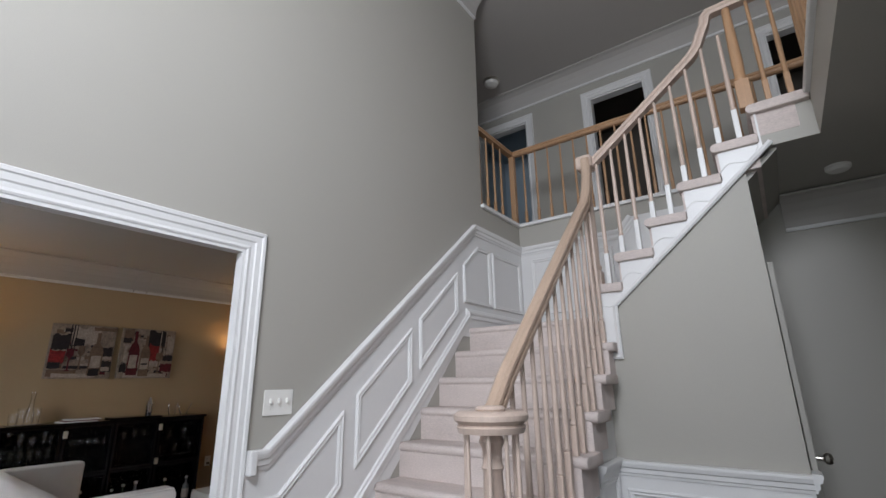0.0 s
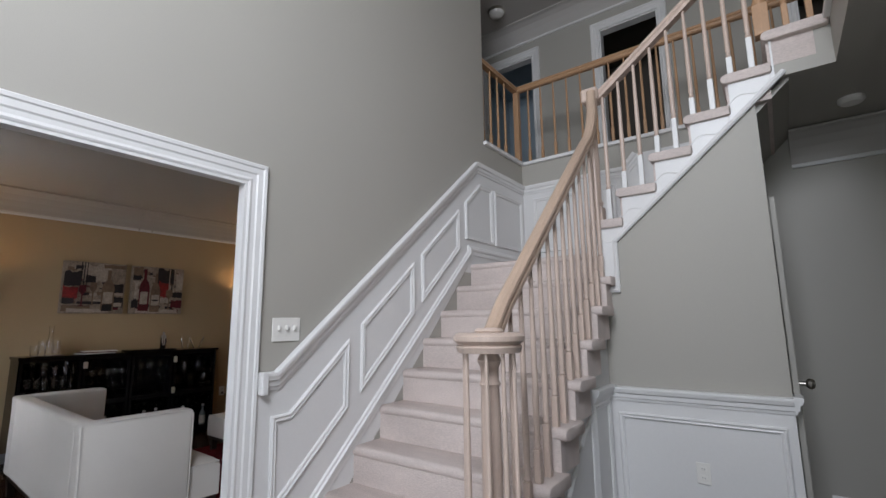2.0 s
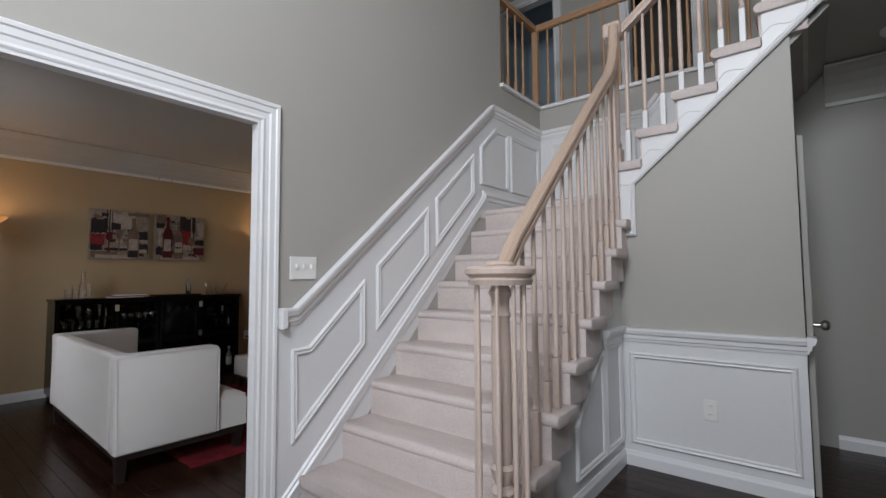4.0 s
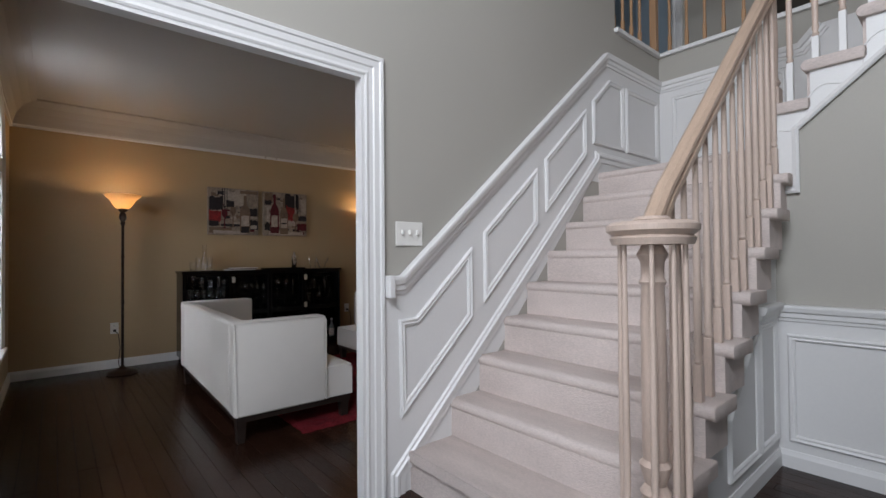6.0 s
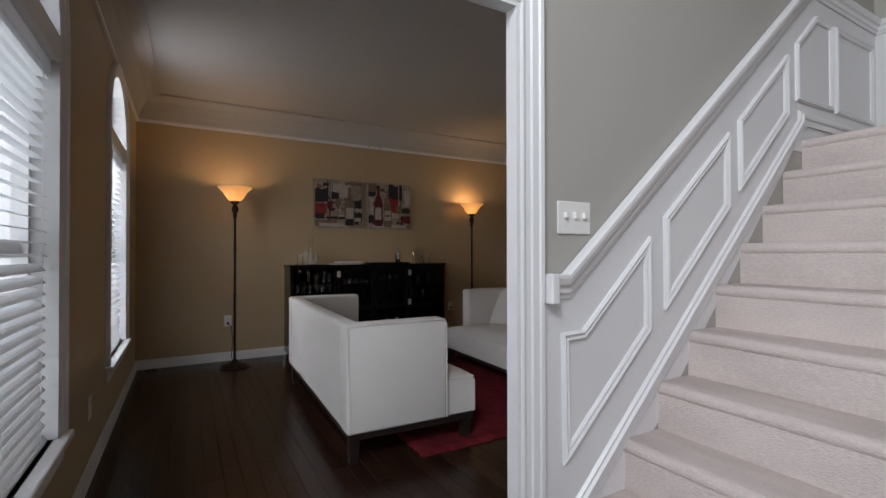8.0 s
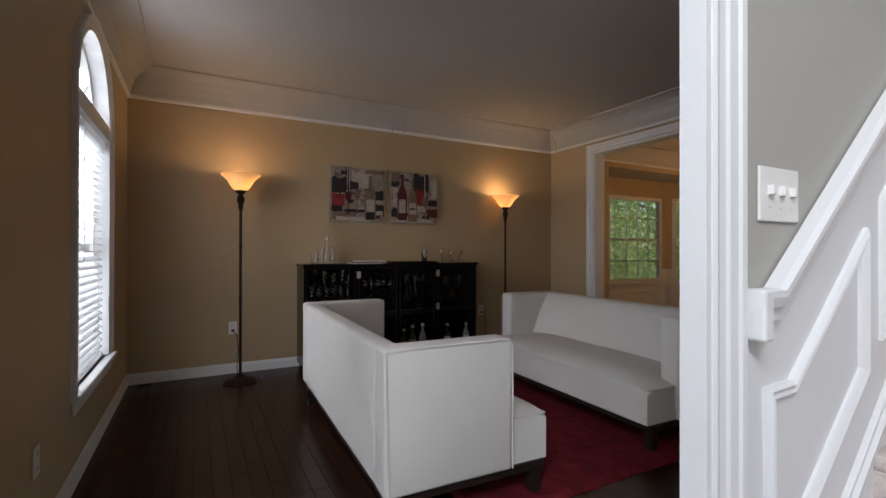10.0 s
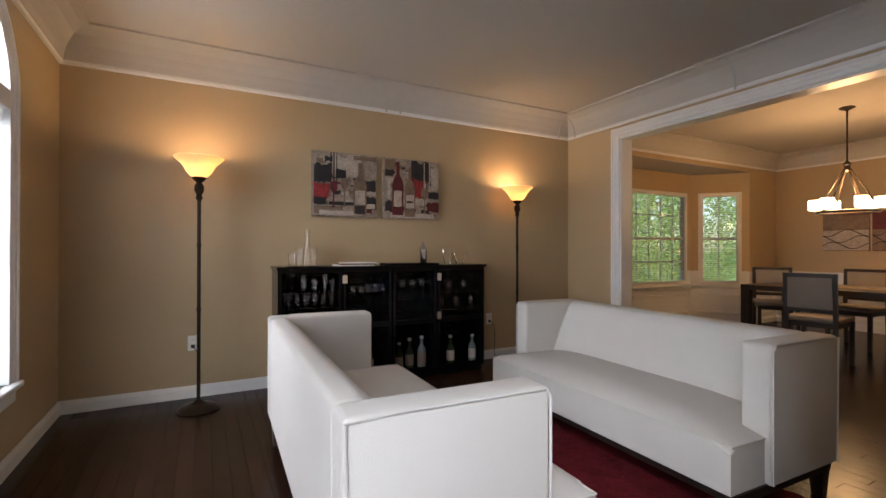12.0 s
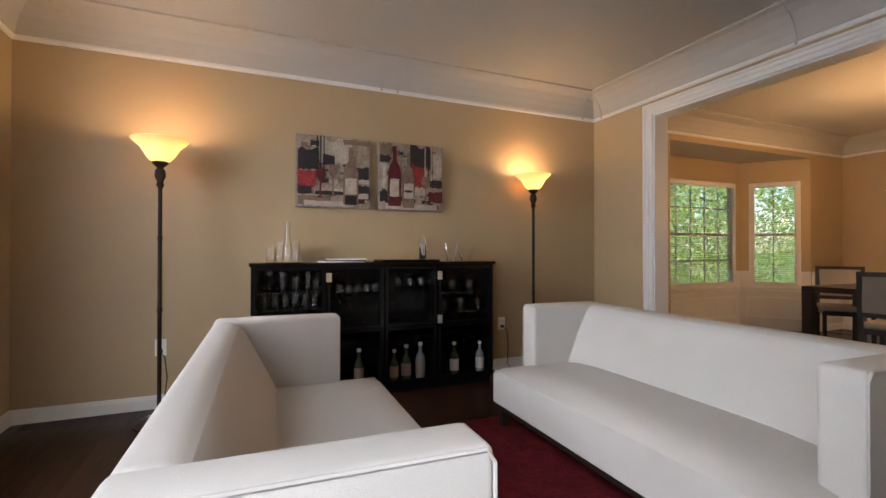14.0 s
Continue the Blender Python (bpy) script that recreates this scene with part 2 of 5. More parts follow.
BASE = [(0, 0), (0.016, 0), (0.016, 0.065), (0.010, 0.080), (0.006, 0.092), (0, 0.092)]
COVE = [(0, 0), (0.016, 0.003), (0.016, 0.022), (0.024, 0.030), (0.032, 0.075), (0.055, 0.135), (0.098, 0.190), (0.155, 0.222), (0.20, 0.230), (0.20, 0.245), (0, 0.245)]

# ---- plan ----
XS, XL = -1.955, -2.000          # stair wall: foyer face, living-room face
XW = -6.05                       # west wall of living and dining room
YF = 0.05                        # front wall, inside
YD, YD2 = 4.709, 4.86            # wall with the wide opening to the dining room
YN = 9.20                        # north wall of the dining room
YW = 3.403                       # panelled wall under the upper flight
YB = 4.55                        # back wall of the stairwell
YU = 5.65                        # back wall of the upper hall
ZC, ZU, ZT = 2.672, 2.955, 5.35   # lower ceilings, upper floor, upper ceiling
RISE = ZU / 15
RUN1, RUN2 = 0.215, 0.222


def nose1(k):
    return 1.77 + RUN1 * (k - 1)


def nose2(k):
    return -0.92 + RUN2 * (k - 10)


def grid_wall(length, z0, z1, t, holes):
    """A wall along local x, from y = 0 back to t, with rectangular holes (x0, x1, z0, z1)."""
    bm = bmesh.new()
    xs = sorted({0, length, *[h[0] for h in holes], *[h[1] for h in holes]})
    zs = sorted({z0, z1, *[h[2] for h in holes], *[h[3] for h in holes]})
    for a, b in zip(xs, xs[1:]):
        for c, d in zip(zs, zs[1:]):
            if not any(h[0] <= a and b <= h[1] and h[2] <= c and d <= h[3] for h in holes):
                box(bm, a, b, 0, t, c, d)
    bmesh.ops.remove_doubles(bm, verts=bm.verts[:], dist=1e-5)
    seen = {}
    for f in bm.faces[:]:
        seen.setdefault(tuple(sorted(v.index for v in f.verts)), []).append(f)
    return bm


# floors and ceilings
setting("floor", cube(-6.9, 3.1, -1.2, 9.4, -0.12, -0.006), M_SEAM, "dark hardwood plank floor with a soft shine", "floor")
setting("ceiling_living", cube(XW, XL, YF, YD, ZC, ZC + 0.10), M_CEIL, "plain off-white living room ceiling", "ceiling")
setting("ceiling_dining", cube(XW - 0.15, XL, YD2, YN, ZC, ZC + 0.10), M_CEIL, "off-white dining room ceiling in warm lamplight", "ceiling")
setting("ceiling_foyer", cube(-4.2, 3.1, -1.2, 5.8, ZT, ZT + 0.1), M_CEIL, "high off-white ceiling above the stair hall", "ceiling")
bm = cube(-4.2, 3.1, YB + 0.121, 7.2, ZC + 0.11, ZU)
box(bm, -4.2, XL - 0.002, 3.78, YB + 0.121, ZC + 0.11, ZU)
box(bm, 0.235, 3.1, YW + 0.006, YB, ZC, ZU - 0.02)
box(bm, 0.505, 3.1, -1.2, YW + 0.006, ZC, ZU - 0.02)
setting("floor_upper", bm, M_GREY, "grey painted edge of the upper hall floor", "floor")
setting("carpet_upper", cube(-4.2, 3.0, YB + 0.02, YU, ZU + 0.002, ZU + 0.014), M_CARPET, "beige carpet in the upper hall", "carpet")

# stair wall: grey towards the foyer, tan towards the living room
outline = [(-1.2, 0), (YF, 0), (YF, 2.00), (1.471, 2.00), (1.471, 0), (4.70, 0), (4.70, ZU - 0.01), (3.78, ZU - 0.01), (3.78, ZT), (-1.2, ZT)]
setting("wall_stairs", prism(bmesh.new(), outline, "x", -1.982, XS), M_GREY, "tall warm-grey wall beside the stairs", "wall")
low = [(YF, 2.00), (1.471, 2.00), (1.471, 0), (YN, 0), (YN, ZC), (YF, ZC)]
setting("wall_living_east", prism(bmesh.new(), low, "x", XL, -1.9825), M_TAN, "tan painted wall of the living room", "wall")
# stairwell back wall, upper hall, outer foyer walls
setting("wall_back", cube(XS, 3.1, YB, YB + 0.12, 0, ZU - 0.01), M_GREY, "warm-grey wall behind the stairs", "wall")
bm = cube(-4.2, XL - 0.004, 3.66, 3.78, ZU, ZT)
box(bm, -4.3, -4.2, 3.66, 7.2, ZU, ZT)
setting("wall_hall_west", bm, M_GREY, "grey end wall of the upper hall", "wall")
upper_doors = [(-3.05, -2.27), (-1.36, -0.69), (0.55, 1.30)]
w = setting("wall_hall_north", grid_wall(7.2, ZU, ZT, 0.12, [(a + 4.2, b + 4.2, ZU, 4.88) for a, b in upper_doors]), M_GREY, "grey upper hall wall with doorways", "wall")
w.location = (-4.2, YU, 0)
setting("wall_foyer_east", cube(3.0, 3.1, -1.2, 5.8, 0, ZT), M_GREY, "plain grey foyer wall", "wall")
w = setting("wall_foyer_front", grid_wall(4.955, 0, ZT, 0.12, [(1.55, 3.05, 0.1, 2.25), (1.3, 3.1, 3.1, 4.4)]), M_GREY, "grey entrance wall behind the doorway light", "wall")
w.location = (XS, -1.15, 0)
# rooms glimpsed through the upper doorways; the dim ones have their shade in the wall colour
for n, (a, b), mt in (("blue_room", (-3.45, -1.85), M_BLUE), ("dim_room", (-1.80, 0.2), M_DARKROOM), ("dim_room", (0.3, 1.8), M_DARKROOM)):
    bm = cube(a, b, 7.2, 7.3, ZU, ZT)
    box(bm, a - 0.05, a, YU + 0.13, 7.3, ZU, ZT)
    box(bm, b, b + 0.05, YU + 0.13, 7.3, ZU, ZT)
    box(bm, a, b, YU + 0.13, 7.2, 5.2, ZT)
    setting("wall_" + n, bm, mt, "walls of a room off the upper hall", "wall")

# ---- front wall with two arched windows ----
WIN = [(-5.12, -4.20), (-2.91, -2.06)]
SILL, SPRING = 0.45, 1.92


def arch(cx, r, z, n=18, a0=0, a1=180):
    return [(cx + r * math.cos(radians(a0 + (a1 - a0) * i / n)), z + r * math.sin(radians(a0 + (a1 - a0) * i / n))) for i in range(n + 1)]


bm = bmesh.new()
for a, b in ((XW - 0.12, WIN[0][0]), (WIN[0][1], WIN[1][0]), (WIN[1][1], XS)):
    box(bm, a, b, YF - 0.16, YF, 0, ZC + 0.1)
for a, b in WIN:
    box(bm, a, b, YF - 0.16, YF, 0, SILL)
    cx, rad = (a + b) / 2, (b - a) / 2
    half = arch(cx, rad, SPRING, 10, 0, 90)
    prism(bm, half + [(cx, ZC + 0.1), (b, ZC + 0.1)], "y", YF - 0.16, YF)
    half = arch(cx, rad, SPRING, 10, 90, 180)
    prism(bm, half + [(a, ZC + 0.1), (cx, ZC + 0.1)], "y", YF - 0.16, YF)
setting("wall_front", bm, M_TAN, "tan front wall with two tall arched windows", "wall")


def arched_window(name, a, b):
    cx = (a + b) / 2
    win = tagged(new(name), "tall arched window with white sunburst top and blinds", "window", kind="structure")
    win.location = (cx, YF, SILL)
    o = Vector((cx, YF, SILL))

    def add(n, bm, mat, label="", smooth=False):
        bmesh.ops.translate(bm, verts=bm.verts[:], vec=-o)
        return part(n, bm, mat, win, label, smooth)
    h = (b - a) / 2
    ring = [(cx + h, YF, SILL)] + [(x, YF, z) for x, z in arch(cx, h, SPRING, 24)] + [(cx - h, YF, SILL)]
    add("casing", sweep(bmesh.new(), ring, [(u * 0.5 + 0.004, v * 0.8) for u, v in CASING], (0, 1, 0)), M_WHITE)
    add("frame", sweep(bmesh.new(), ring, [(0.004, -0.15), (0.004, 0.012), (-0.012, 0.012), (-0.012, -0.07), (-0.04, -0.07), (-0.04, -0.15)], (0, 1, 0)), M_WHITE)
    add("sill", soft(cube(a - 0.09, b + 0.09, YF - 0.10, YF + 0.045, SILL - 0.03, SILL), 0.008), M_WHITE)
    add("apron", soft(cube(a - 0.06, b + 0.06, YF + 0.002, YF + 0.018, SILL - 0.10, SILL - 0.032), 0.005), M_WHITE)
    add("transom", soft(cube(a + 0.01, b - 0.01, YF - 0.10, YF + 0.012, SPRING - 0.07, SPRING + 0.03), 0.006), M_WHITE)
    add("meeting_rail", soft(cube(a + 0.04, b - 0.04, YF - 0.13, YF - 0.09, 1.135, 1.175), 0.004), M_WHITE)
    hub = arch(cx, 0.06, SPRING + 0.03, 10)
    add("hub", prism(bmesh.new(), hub, "y", YF - 0.11, YF - 0.07), M_WHITE)
    for ang in (36, 72, 108, 144):
        c, s = math.cos(radians(ang)), math.sin(radians(ang))
        add("muntin", tube(bmesh.new(), [(cx + 0.05 * c, YF - 0.09, SPRING + 0.03 + 0.05 * s), (cx + (h - 0.03) * c, YF - 0.09, SPRING + (h - 0.03) * s)], 0.008, 6), M_WHITE)
    for x in (cx - 0.14, cx + 0.14):
        add("muntin", cube(x - 0.008, x + 0.008, YF - 0.125, YF - 0.11, 1.175, SPRING - 0.07), M_WHITE)
    pane = add("pane", cube(a + 0.02, b - 0.02, YF - 0.122, YF - 0.118, SILL, SPRING), M_GLASS)
    pane.visible_shadow = False
    pane = add("pane", prism(bmesh.new(), arch(cx, h - 0.02, SPRING, 20), "y", YF - 0.092, YF - 0.088), M_GLASS)
    pane.visible_shadow = False
    # blind: head rail, slats, cord with tassel; the upper slats lie flatter than the lower
    add("headrail", soft(cube(a + 0.035, b - 0.035, YF - 0.065, YF - 0.01, SPRING - 0.13, SPRING - 0.075), 0.004), M_BLIND)
    z = SILL + 0.035
    slat = None
    while z < SPRING - 0.14:
        tilt = radians(-38 if z < 1.10 else -12)
        if slat is None:
            bm = bmesh.new()
            sec = [(-0.024, 0.0), (-0.012, 0.003), (0, 0.004), (0.012, 0.003), (0.024, 0.0), (0.012, 0.0008), (0, 0.0018), (-0.012, 0.0008)]
            prism(bm, sec, "x", a + 0.04 - cx, b - 0.04 - cx)
            slat = part("slat", bm, M_BLIND, win)
            s = slat
        else:
            s = new("slat", slat.data)
            s.parent = win
        s.location = (0, -0.038, z - SILL)
        s.rotation_euler = (tilt, 0, 0)
        z += 0.043
    for x in (cx - 0.30, cx + 0.30):
        add("cord", tube(bmesh.new(), [(x, YF - 0.013, SILL + 0.02), (x, YF - 0.013, SPRING - 0.10)], 0.0015, 5), M_BLIND)
    add("wand", tube(bmesh.new(), [(cx + 0.22, YF - 0.004, 1.06), (cx + 0.22, YF - 0.004, SPRING - 0.10)], 0.003, 6), M_BLIND)
    add("bottom_rail", soft(cube(a + 0.04, b - 0.04, YF - 0.065, YF - 0.015, SILL + 0.002, SILL + 0.02), 0.004), M_BLIND)


arched_window("window_1", *WIN[0])
arched_window("window_2", *WIN[1])

# ---- living and dining room walls ----
bm = cube(XW - 0.12, XW, YF, 5.80, 0, ZC + 0.1)
box(bm, XW - 0.12, XW, 8.45, YN + 0.1, 0, ZC + 0.1)
box(bm, XW - 0.12, XW, 5.80, 8.45, 2.37, ZC + 0.1)
setting("wall_west", bm, M_TAN, "tan painted wall behind the bar cabinet and dining bay", "wall")
setting("wall_north", cube(XW, XS, YN, YN + 0.1, 0, ZC + 0.1), M_TAN, "tan dining room wall", "wall")
OX0, OX1, OZ = -5.30, -2.35, 2.30
w = setting("wall_dining", grid_wall(XL - XW, 0, ZC + 0.1, YD2 - YD, [(OX0 - XW, OX1 - XW, 0, OZ)]), M_TAN, "tan wall around the wide dining room opening", "wall")
w.location = (XW, YD, 0)
tr = thing("opening_trim", "white casing around the wide dining room opening", "trim", kind="structure")
part("casing", sweep(bmesh.new(), [(OX0, YD, 0), (OX0, YD, OZ), (OX1, YD, OZ), (OX1, YD, 0)], [(u * 0.7, v) for u, v in CASING], (0, -1, 0)), M_WHITE, tr)
part("casing", sweep(bmesh.new(), [(OX0, YD2, 0), (OX0, YD2, OZ), (OX1, YD2, OZ), (OX1, YD2, 0)], [(-u * 0.7, v) for u, v in CASING], (0, 1, 0)), M_WHITE, tr)
bm = cube(OX0 - 0.001, OX0 + 0.015, YD - 0.004, YD2 + 0.004, 0, OZ)
box(bm, OX0 + 0.015, OX1 - 0.015, YD - 0.004, YD2 + 0.004, OZ - 0.015, OZ + 0.001)
box(bm, OX1 - 0.015, OX1 + 0.001, YD - 0.004, YD2 + 0.004, 0, OZ)
part("jamb", bm, M_WHITE, tr)
# cased opening between foyer and living room
tr = thing("doorway_trim", "white fluted casing around the living room doorway", "trim", kind="structure")
JY = 1.471
for x, nx, s in ((XS, 1, 1), (XL, -1, -1)):
    part("casing", sweep(bmesh.new(), [(x, JY, 0), (x, JY, 2.00), (x, YF + 0.02, 2.00)], [(-s * u * 0.735, v * 0.65) for u, v in CASING], (nx, 0, 0)), M_WHITE, tr)
bm = cube(XL - 0.006, XS + 0.006, JY - 0.016, JY + 0.001, 0, 2.00)
box(bm, XL - 0.006, XS + 0.006, YF + 0.01, JY - 0.016, 1.984, 2.001)
part("jamb", bm, M_WHITE, tr)

# mouldings
def run(name, pts, prof, label, category, closed=False):
    cove = category == "crown"
    ob = setting(name, sweep(bmesh.new(), pts, prof, (0, 0, 1), closed), M_CEIL if cove else M_WHITE, label, category)
    if cove:
        part("bead", sweep(bmesh.new(), pts, [(0.001, -0.003), (0.020, -0.001), (0.024, 0.012), (0.020, 0.026), (0.001, 0.026)], (0, 0, 1), closed), M_WHITE, ob)
    return ob


z = ZC - 0.245
COVEP = [(u, v) for u, v in COVE]
run("crown_living", [(XL, YF, z), (XL, YD, z), (XW, YD, z), (XW, YF, z)], COVEP, "deep white cove crown moulding", "crown", True)
run("crown_dining", [(XL, YD2, z), (XL, YN, z), (XW, YN, z), (XW, YD2, z)], COVEP, "deep white cove crown moulding", "crown", True)
run("crown_hall", [(3.0, YB, 2.415), (0.30, YB, 2.415)], COVEP, "white crown moulding in the lower hall", "crown")
run("crown_foyer", [(XS, 3.78, ZT - 0.245), (XS, -1.1, ZT - 0.245)], COVEP, "white crown moulding high in the foyer", "crown")
run("crown_upper", [(3.0, YU, ZT - 0.245), (-4.2, YU, ZT - 0.245)], COVEP, "white crown moulding in the upper hall", "crown")
run("baseboard_living", [(OX0 - 0.10, YD, 0), (XW, YD, 0), (XW, YF, 0), (XL, YF, 0)], BASE, "white baseboard", "baseboard")
run("baseboard_hall", [(3.0, YB, 0), (0.27, YB, 0)], BASE, "white baseboard", "baseboard")
# joints where lengths of crown meet: raised curved straps
for nm, p, ax in (("west", (XW, 2.44), "y"), ("west", (XW, 2.58), "y"), ("west", (XW, 4.54), "y"), ("north", (-5.92, YD), "x"), ("north", (-4.15, YD), "x")):
    prof = [(u + 0.011, v) for u, v in COVE[1:-2]]
    bm = bmesh.new()
    if ax == "y":
        prism(bm, [(p[0] + u, z + v) for u, v in prof] + [(p[0] + u - 0.02, z + v) for u, v in prof[::-1]], "y", p[1] - 0.008, p[1] + 0.008)
    else:
        prism(bm, [(p[1] - u, z + v) for u, v in prof] + [(p[1] - u + 0.02, z + v) for u, v in prof[::-1]], "x", p[0] - 0.008, p[0] + 0.008)
    setting("crown_joint", bm, M_CEIL, "raised joint in the crown moulding", "trim")

# ---- dining bay ----
BAY = [(XW, 5.80), (-6.67, 6.33), (-6.67, 7.92), (XW, 8.45)]
setting("ceiling_bay", prism(bmesh.new(), [(min(x, XW - 0.003), y) for x, y in BAY], "z", 2.362, 2.45), M_CEIL, "low ceiling of the bay", "ceiling")


def plain_window(win, w0, w1, z0, z1, cols, rows, blind):
    """A sash window between local x w0..w1, set in a wall whose room face is local y = 0."""
    part("casing", sweep(bmesh.new(), [(w0, 0, z0), (w1, 0, z0), (w1, 0, z1), (w0, 0, z1)], [(u * 0.5, v * 0.8) for u, v in CASING], (0, -1, 0), True), M_WHITE, win)
    part("sill", soft(cube(w0 - 0.06, w1 + 0.06, -0.05, 0.02, z0 - 0.03, z0 - 0.002), 0.006), M_WHITE, win)
    part("frame", sweep(bmesh.new(), [(w0, 0, z0), (w1, 0, z0), (w1, 0, z1), (w0, 0, z1)], [(0, -0.09), (0, -0.01), (-0.035, -0.03), (-0.035, -0.09)], (0, -1, 0), True), M_WHITE, win)
    zm = (z0 + z1) / 2
    part("meeting_rail", cube(w0 + 0.03, w1 - 0.03, 0.045, 0.08, zm - 0.02, zm + 0.02), M_WHITE, win)
    for i in range(1, cols):
        x = w0 + (w1 - w0) * i / cols
        part("muntin", cube(x - 0.008, x + 0.008, 0.055, 0.07, z0 + 0.03, z1 - 0.03), M_WHITE, win)
    for i in range(1, rows):
        zz = z0 + (z1 - z0) * i / rows
        if abs(zz - zm) > 0.05:
            part("muntin", cube(w0 + 0.03, w1 - 0.03, 0.056, 0.069, zz - 0.008, zz + 0.008), M_WHITE, win)
    p = part("pane", cube(w0 + 0.01, w1 - 0.01, 0.061, 0.064, z0 + 0.01, z1 - 0.01), M_GLASS, win)
    p.visible_shadow = False
    if blind:
        part("headrail", cube(w0 + 0.04, w1 - 0.04, 0.01, 0.04, z1 - 0.06, z1 - 0.03), M_BLIND, win)
        zz, slat = z0 + 0.05, None
        while zz < z1 - 0.07:
            if slat is None:
                s = slat = part("slat", prism(bmesh.new(), [(-0.012, 0), (0, 0.0016), (0.012, 0), (0, 0.0006)], "x", w0 + 0.045, w1 - 0.045), M_BLIND, win)
            else:
                s = new("slat", slat.data)
                s.parent = win
            s.location = (0, 0.026, zz)
            s.rotation_euler = (radians(22), 0, 0)
            zz += 0.030


for i, (p, q) in enumerate(zip(BAY, BAY[1:])):
    d = Vector((q[0] - p[0], q[1] - p[1]))
    L = d.length
    ang = math.atan2(d.y, d.x)
    e = 0.10 if i == 1 else 0.11
    hole = (e, L - e, 0.60, 2.06)
    # the wall's room face lies on the plan line; its thickness points outward, to the left of the run
    m = Matrix.Translation((p[0], p[1], 0)) @ Matrix.Rotation(ang, 4, "Z")
    w = setting("wall_bay", grid_wall(L, 0.82, 2.37, 0.12, [(hole[0], hole[1], 0.82, hole[3])]), M_TAN, "tan wall of the window bay", "wall")
    w.matrix_world = m
    w = setting("wainscot_bay", grid_wall(L, 0, 0.82, 0.12, [(hole[0], hole[1], hole[2], 0.82)]), M_PANEL, "white panelled dado of the window bay", "wainscot")
    w.matrix_world = m
    part("panel_mould", sweep(bmesh.new(), [(0.10, 0, 0.17), (L - 0.10, 0, 0.17), (L - 0.10, 0, 0.44), (0.10, 0, 0.44)], PANELMOULD, (0, -1, 0), True), M_WHITE, w)
    part("rail", sweep(bmesh.new(), [(0, 0, 0.535), (L, 0, 0.535)], [(u * 0.5, v * 0.7) for u, v in CHAIRRAIL], (0, -1, 0)), M_WHITE, w)
    win = tagged(new("window_%d" % (3 + i)), "white sash window with grid bars and open blinds", "window", kind="structure")
    win.matrix_world = m
    plain_window(win, *hole, 5 if i == 1 else 2, 4 if i == 1 else 2, True)

# dining dado on the straight walls
def dado(name, m, L, z1, spans, mould=True):
    w = setting(name, cube(0, L, -0.006, 0, 0, z1 - 0.03), M_PANEL, "white panelled dado with chair rail", "wainscot")
    w.matrix_world = m
    part("rail", sweep(bmesh.new(), [(0, -0.005, z1 - 0.034), (L, -0.005, z1 - 0.034)], CHAIRRAIL, (0, -1, 0)), M_WHITE, w)
    part("baseboard", prism(bmesh.new(), [(-0.006 - u, v) for u, v in BASE], "x", 0, L), M_WHITE, w)
    for a, b, c, d in spans:
        part("panel_mould", sweep(bmesh.new(), [(a, -0.006, c), (b, -0.006, c), (b, -0.006, d), (a, -0.006, d)], PANELMOULD, (0, -1, 0), True), M_WHITE, w)
    return w


def turned(x, y, deg):
    return Matrix.Translation((x, y, 0)) @ Matrix.Rotation(radians(deg), 4, "Z")


dado("wainscot_north", turned(XW, YN, 0), XL - XW, 0.82, [(0.12 + 0.78 * i, 0.80 + 0.78 * i, 0.17, 0.66) for i in range(5)])
dado("wainscot_west", turned(XW, 8.47, 90), YN - 8.47, 0.82, [(0.1, 0.62, 0.17, 0.66)])

# ---- staircase ----
stairs = thing("staircase", "L-shaped staircase with beige carpet and white sides", "staircase", kind="structure")
XR = -0.80


def nosed(y0, y1, z, thick=0.060, lip=0.03):
    """Outline of one carpeted tread with a round nose at y0."""
    r = thick / 2
    nose = [(y0 + r - r * math.cos(radians(a)) * 1.0, z - r + r * math.sin(radians(a))) for a in range(-90, 91, 22)]
    return nose + [(y1, z), (y1, z - thick)]


for k in range(1, 10):
    y0, y1, zt = nose1(k), nose1(k + 1) + 0.03, k * RISE
    if k == 9:
        y1 = YB
    x1 = -0.74 if k < 9 else -0.80
    bm = bmesh.new()
    if k == 1:
        # curtail step: swells to a round end under the newel
        pts = [(XS, 2.02), (XS, 1.70)] + [(-0.98 + 0.02 * i, 1.70 - 0.008 * i) for i in range(8)]
        pts += [(-0.73 + 0.17 * math.cos(radians(a)), 1.78 + 0.17 * math.sin(radians(a))) for a in range(-100, 91, 15)] + [(-0.80, 2.02)]
        prism(bm, pts, "z", zt - 0.055, zt)
        soft(bm, 0.02, 3)
        part("tread", bm, M_CARPET, stairs, smooth=True)
        inner = [(-0.755 + (x + 0.755) * 0.965, 1.82 + (y - 1.82) * 0.80) for x, y in pts]
        inner[0], inner[1] = (XS, 2.0), (XS, 1.72)
        part("riser", prism(bmesh.new(), inner, "z", 0.0, zt - 0.05), M_CARPET, stairs)
        continue
    part("tread", soft(prism(bm, nosed(y0, y1, zt), "x", XS + 0.002, x1), 0.012, 3), M_CARPET, stairs, smooth=True)
    part("riser", cube(XS + 0.002, x1 - 0.035, y0 + 0.009, y0 + 0.24, zt - RISE - 0.01, zt - 0.03), M_CARPET, stairs)
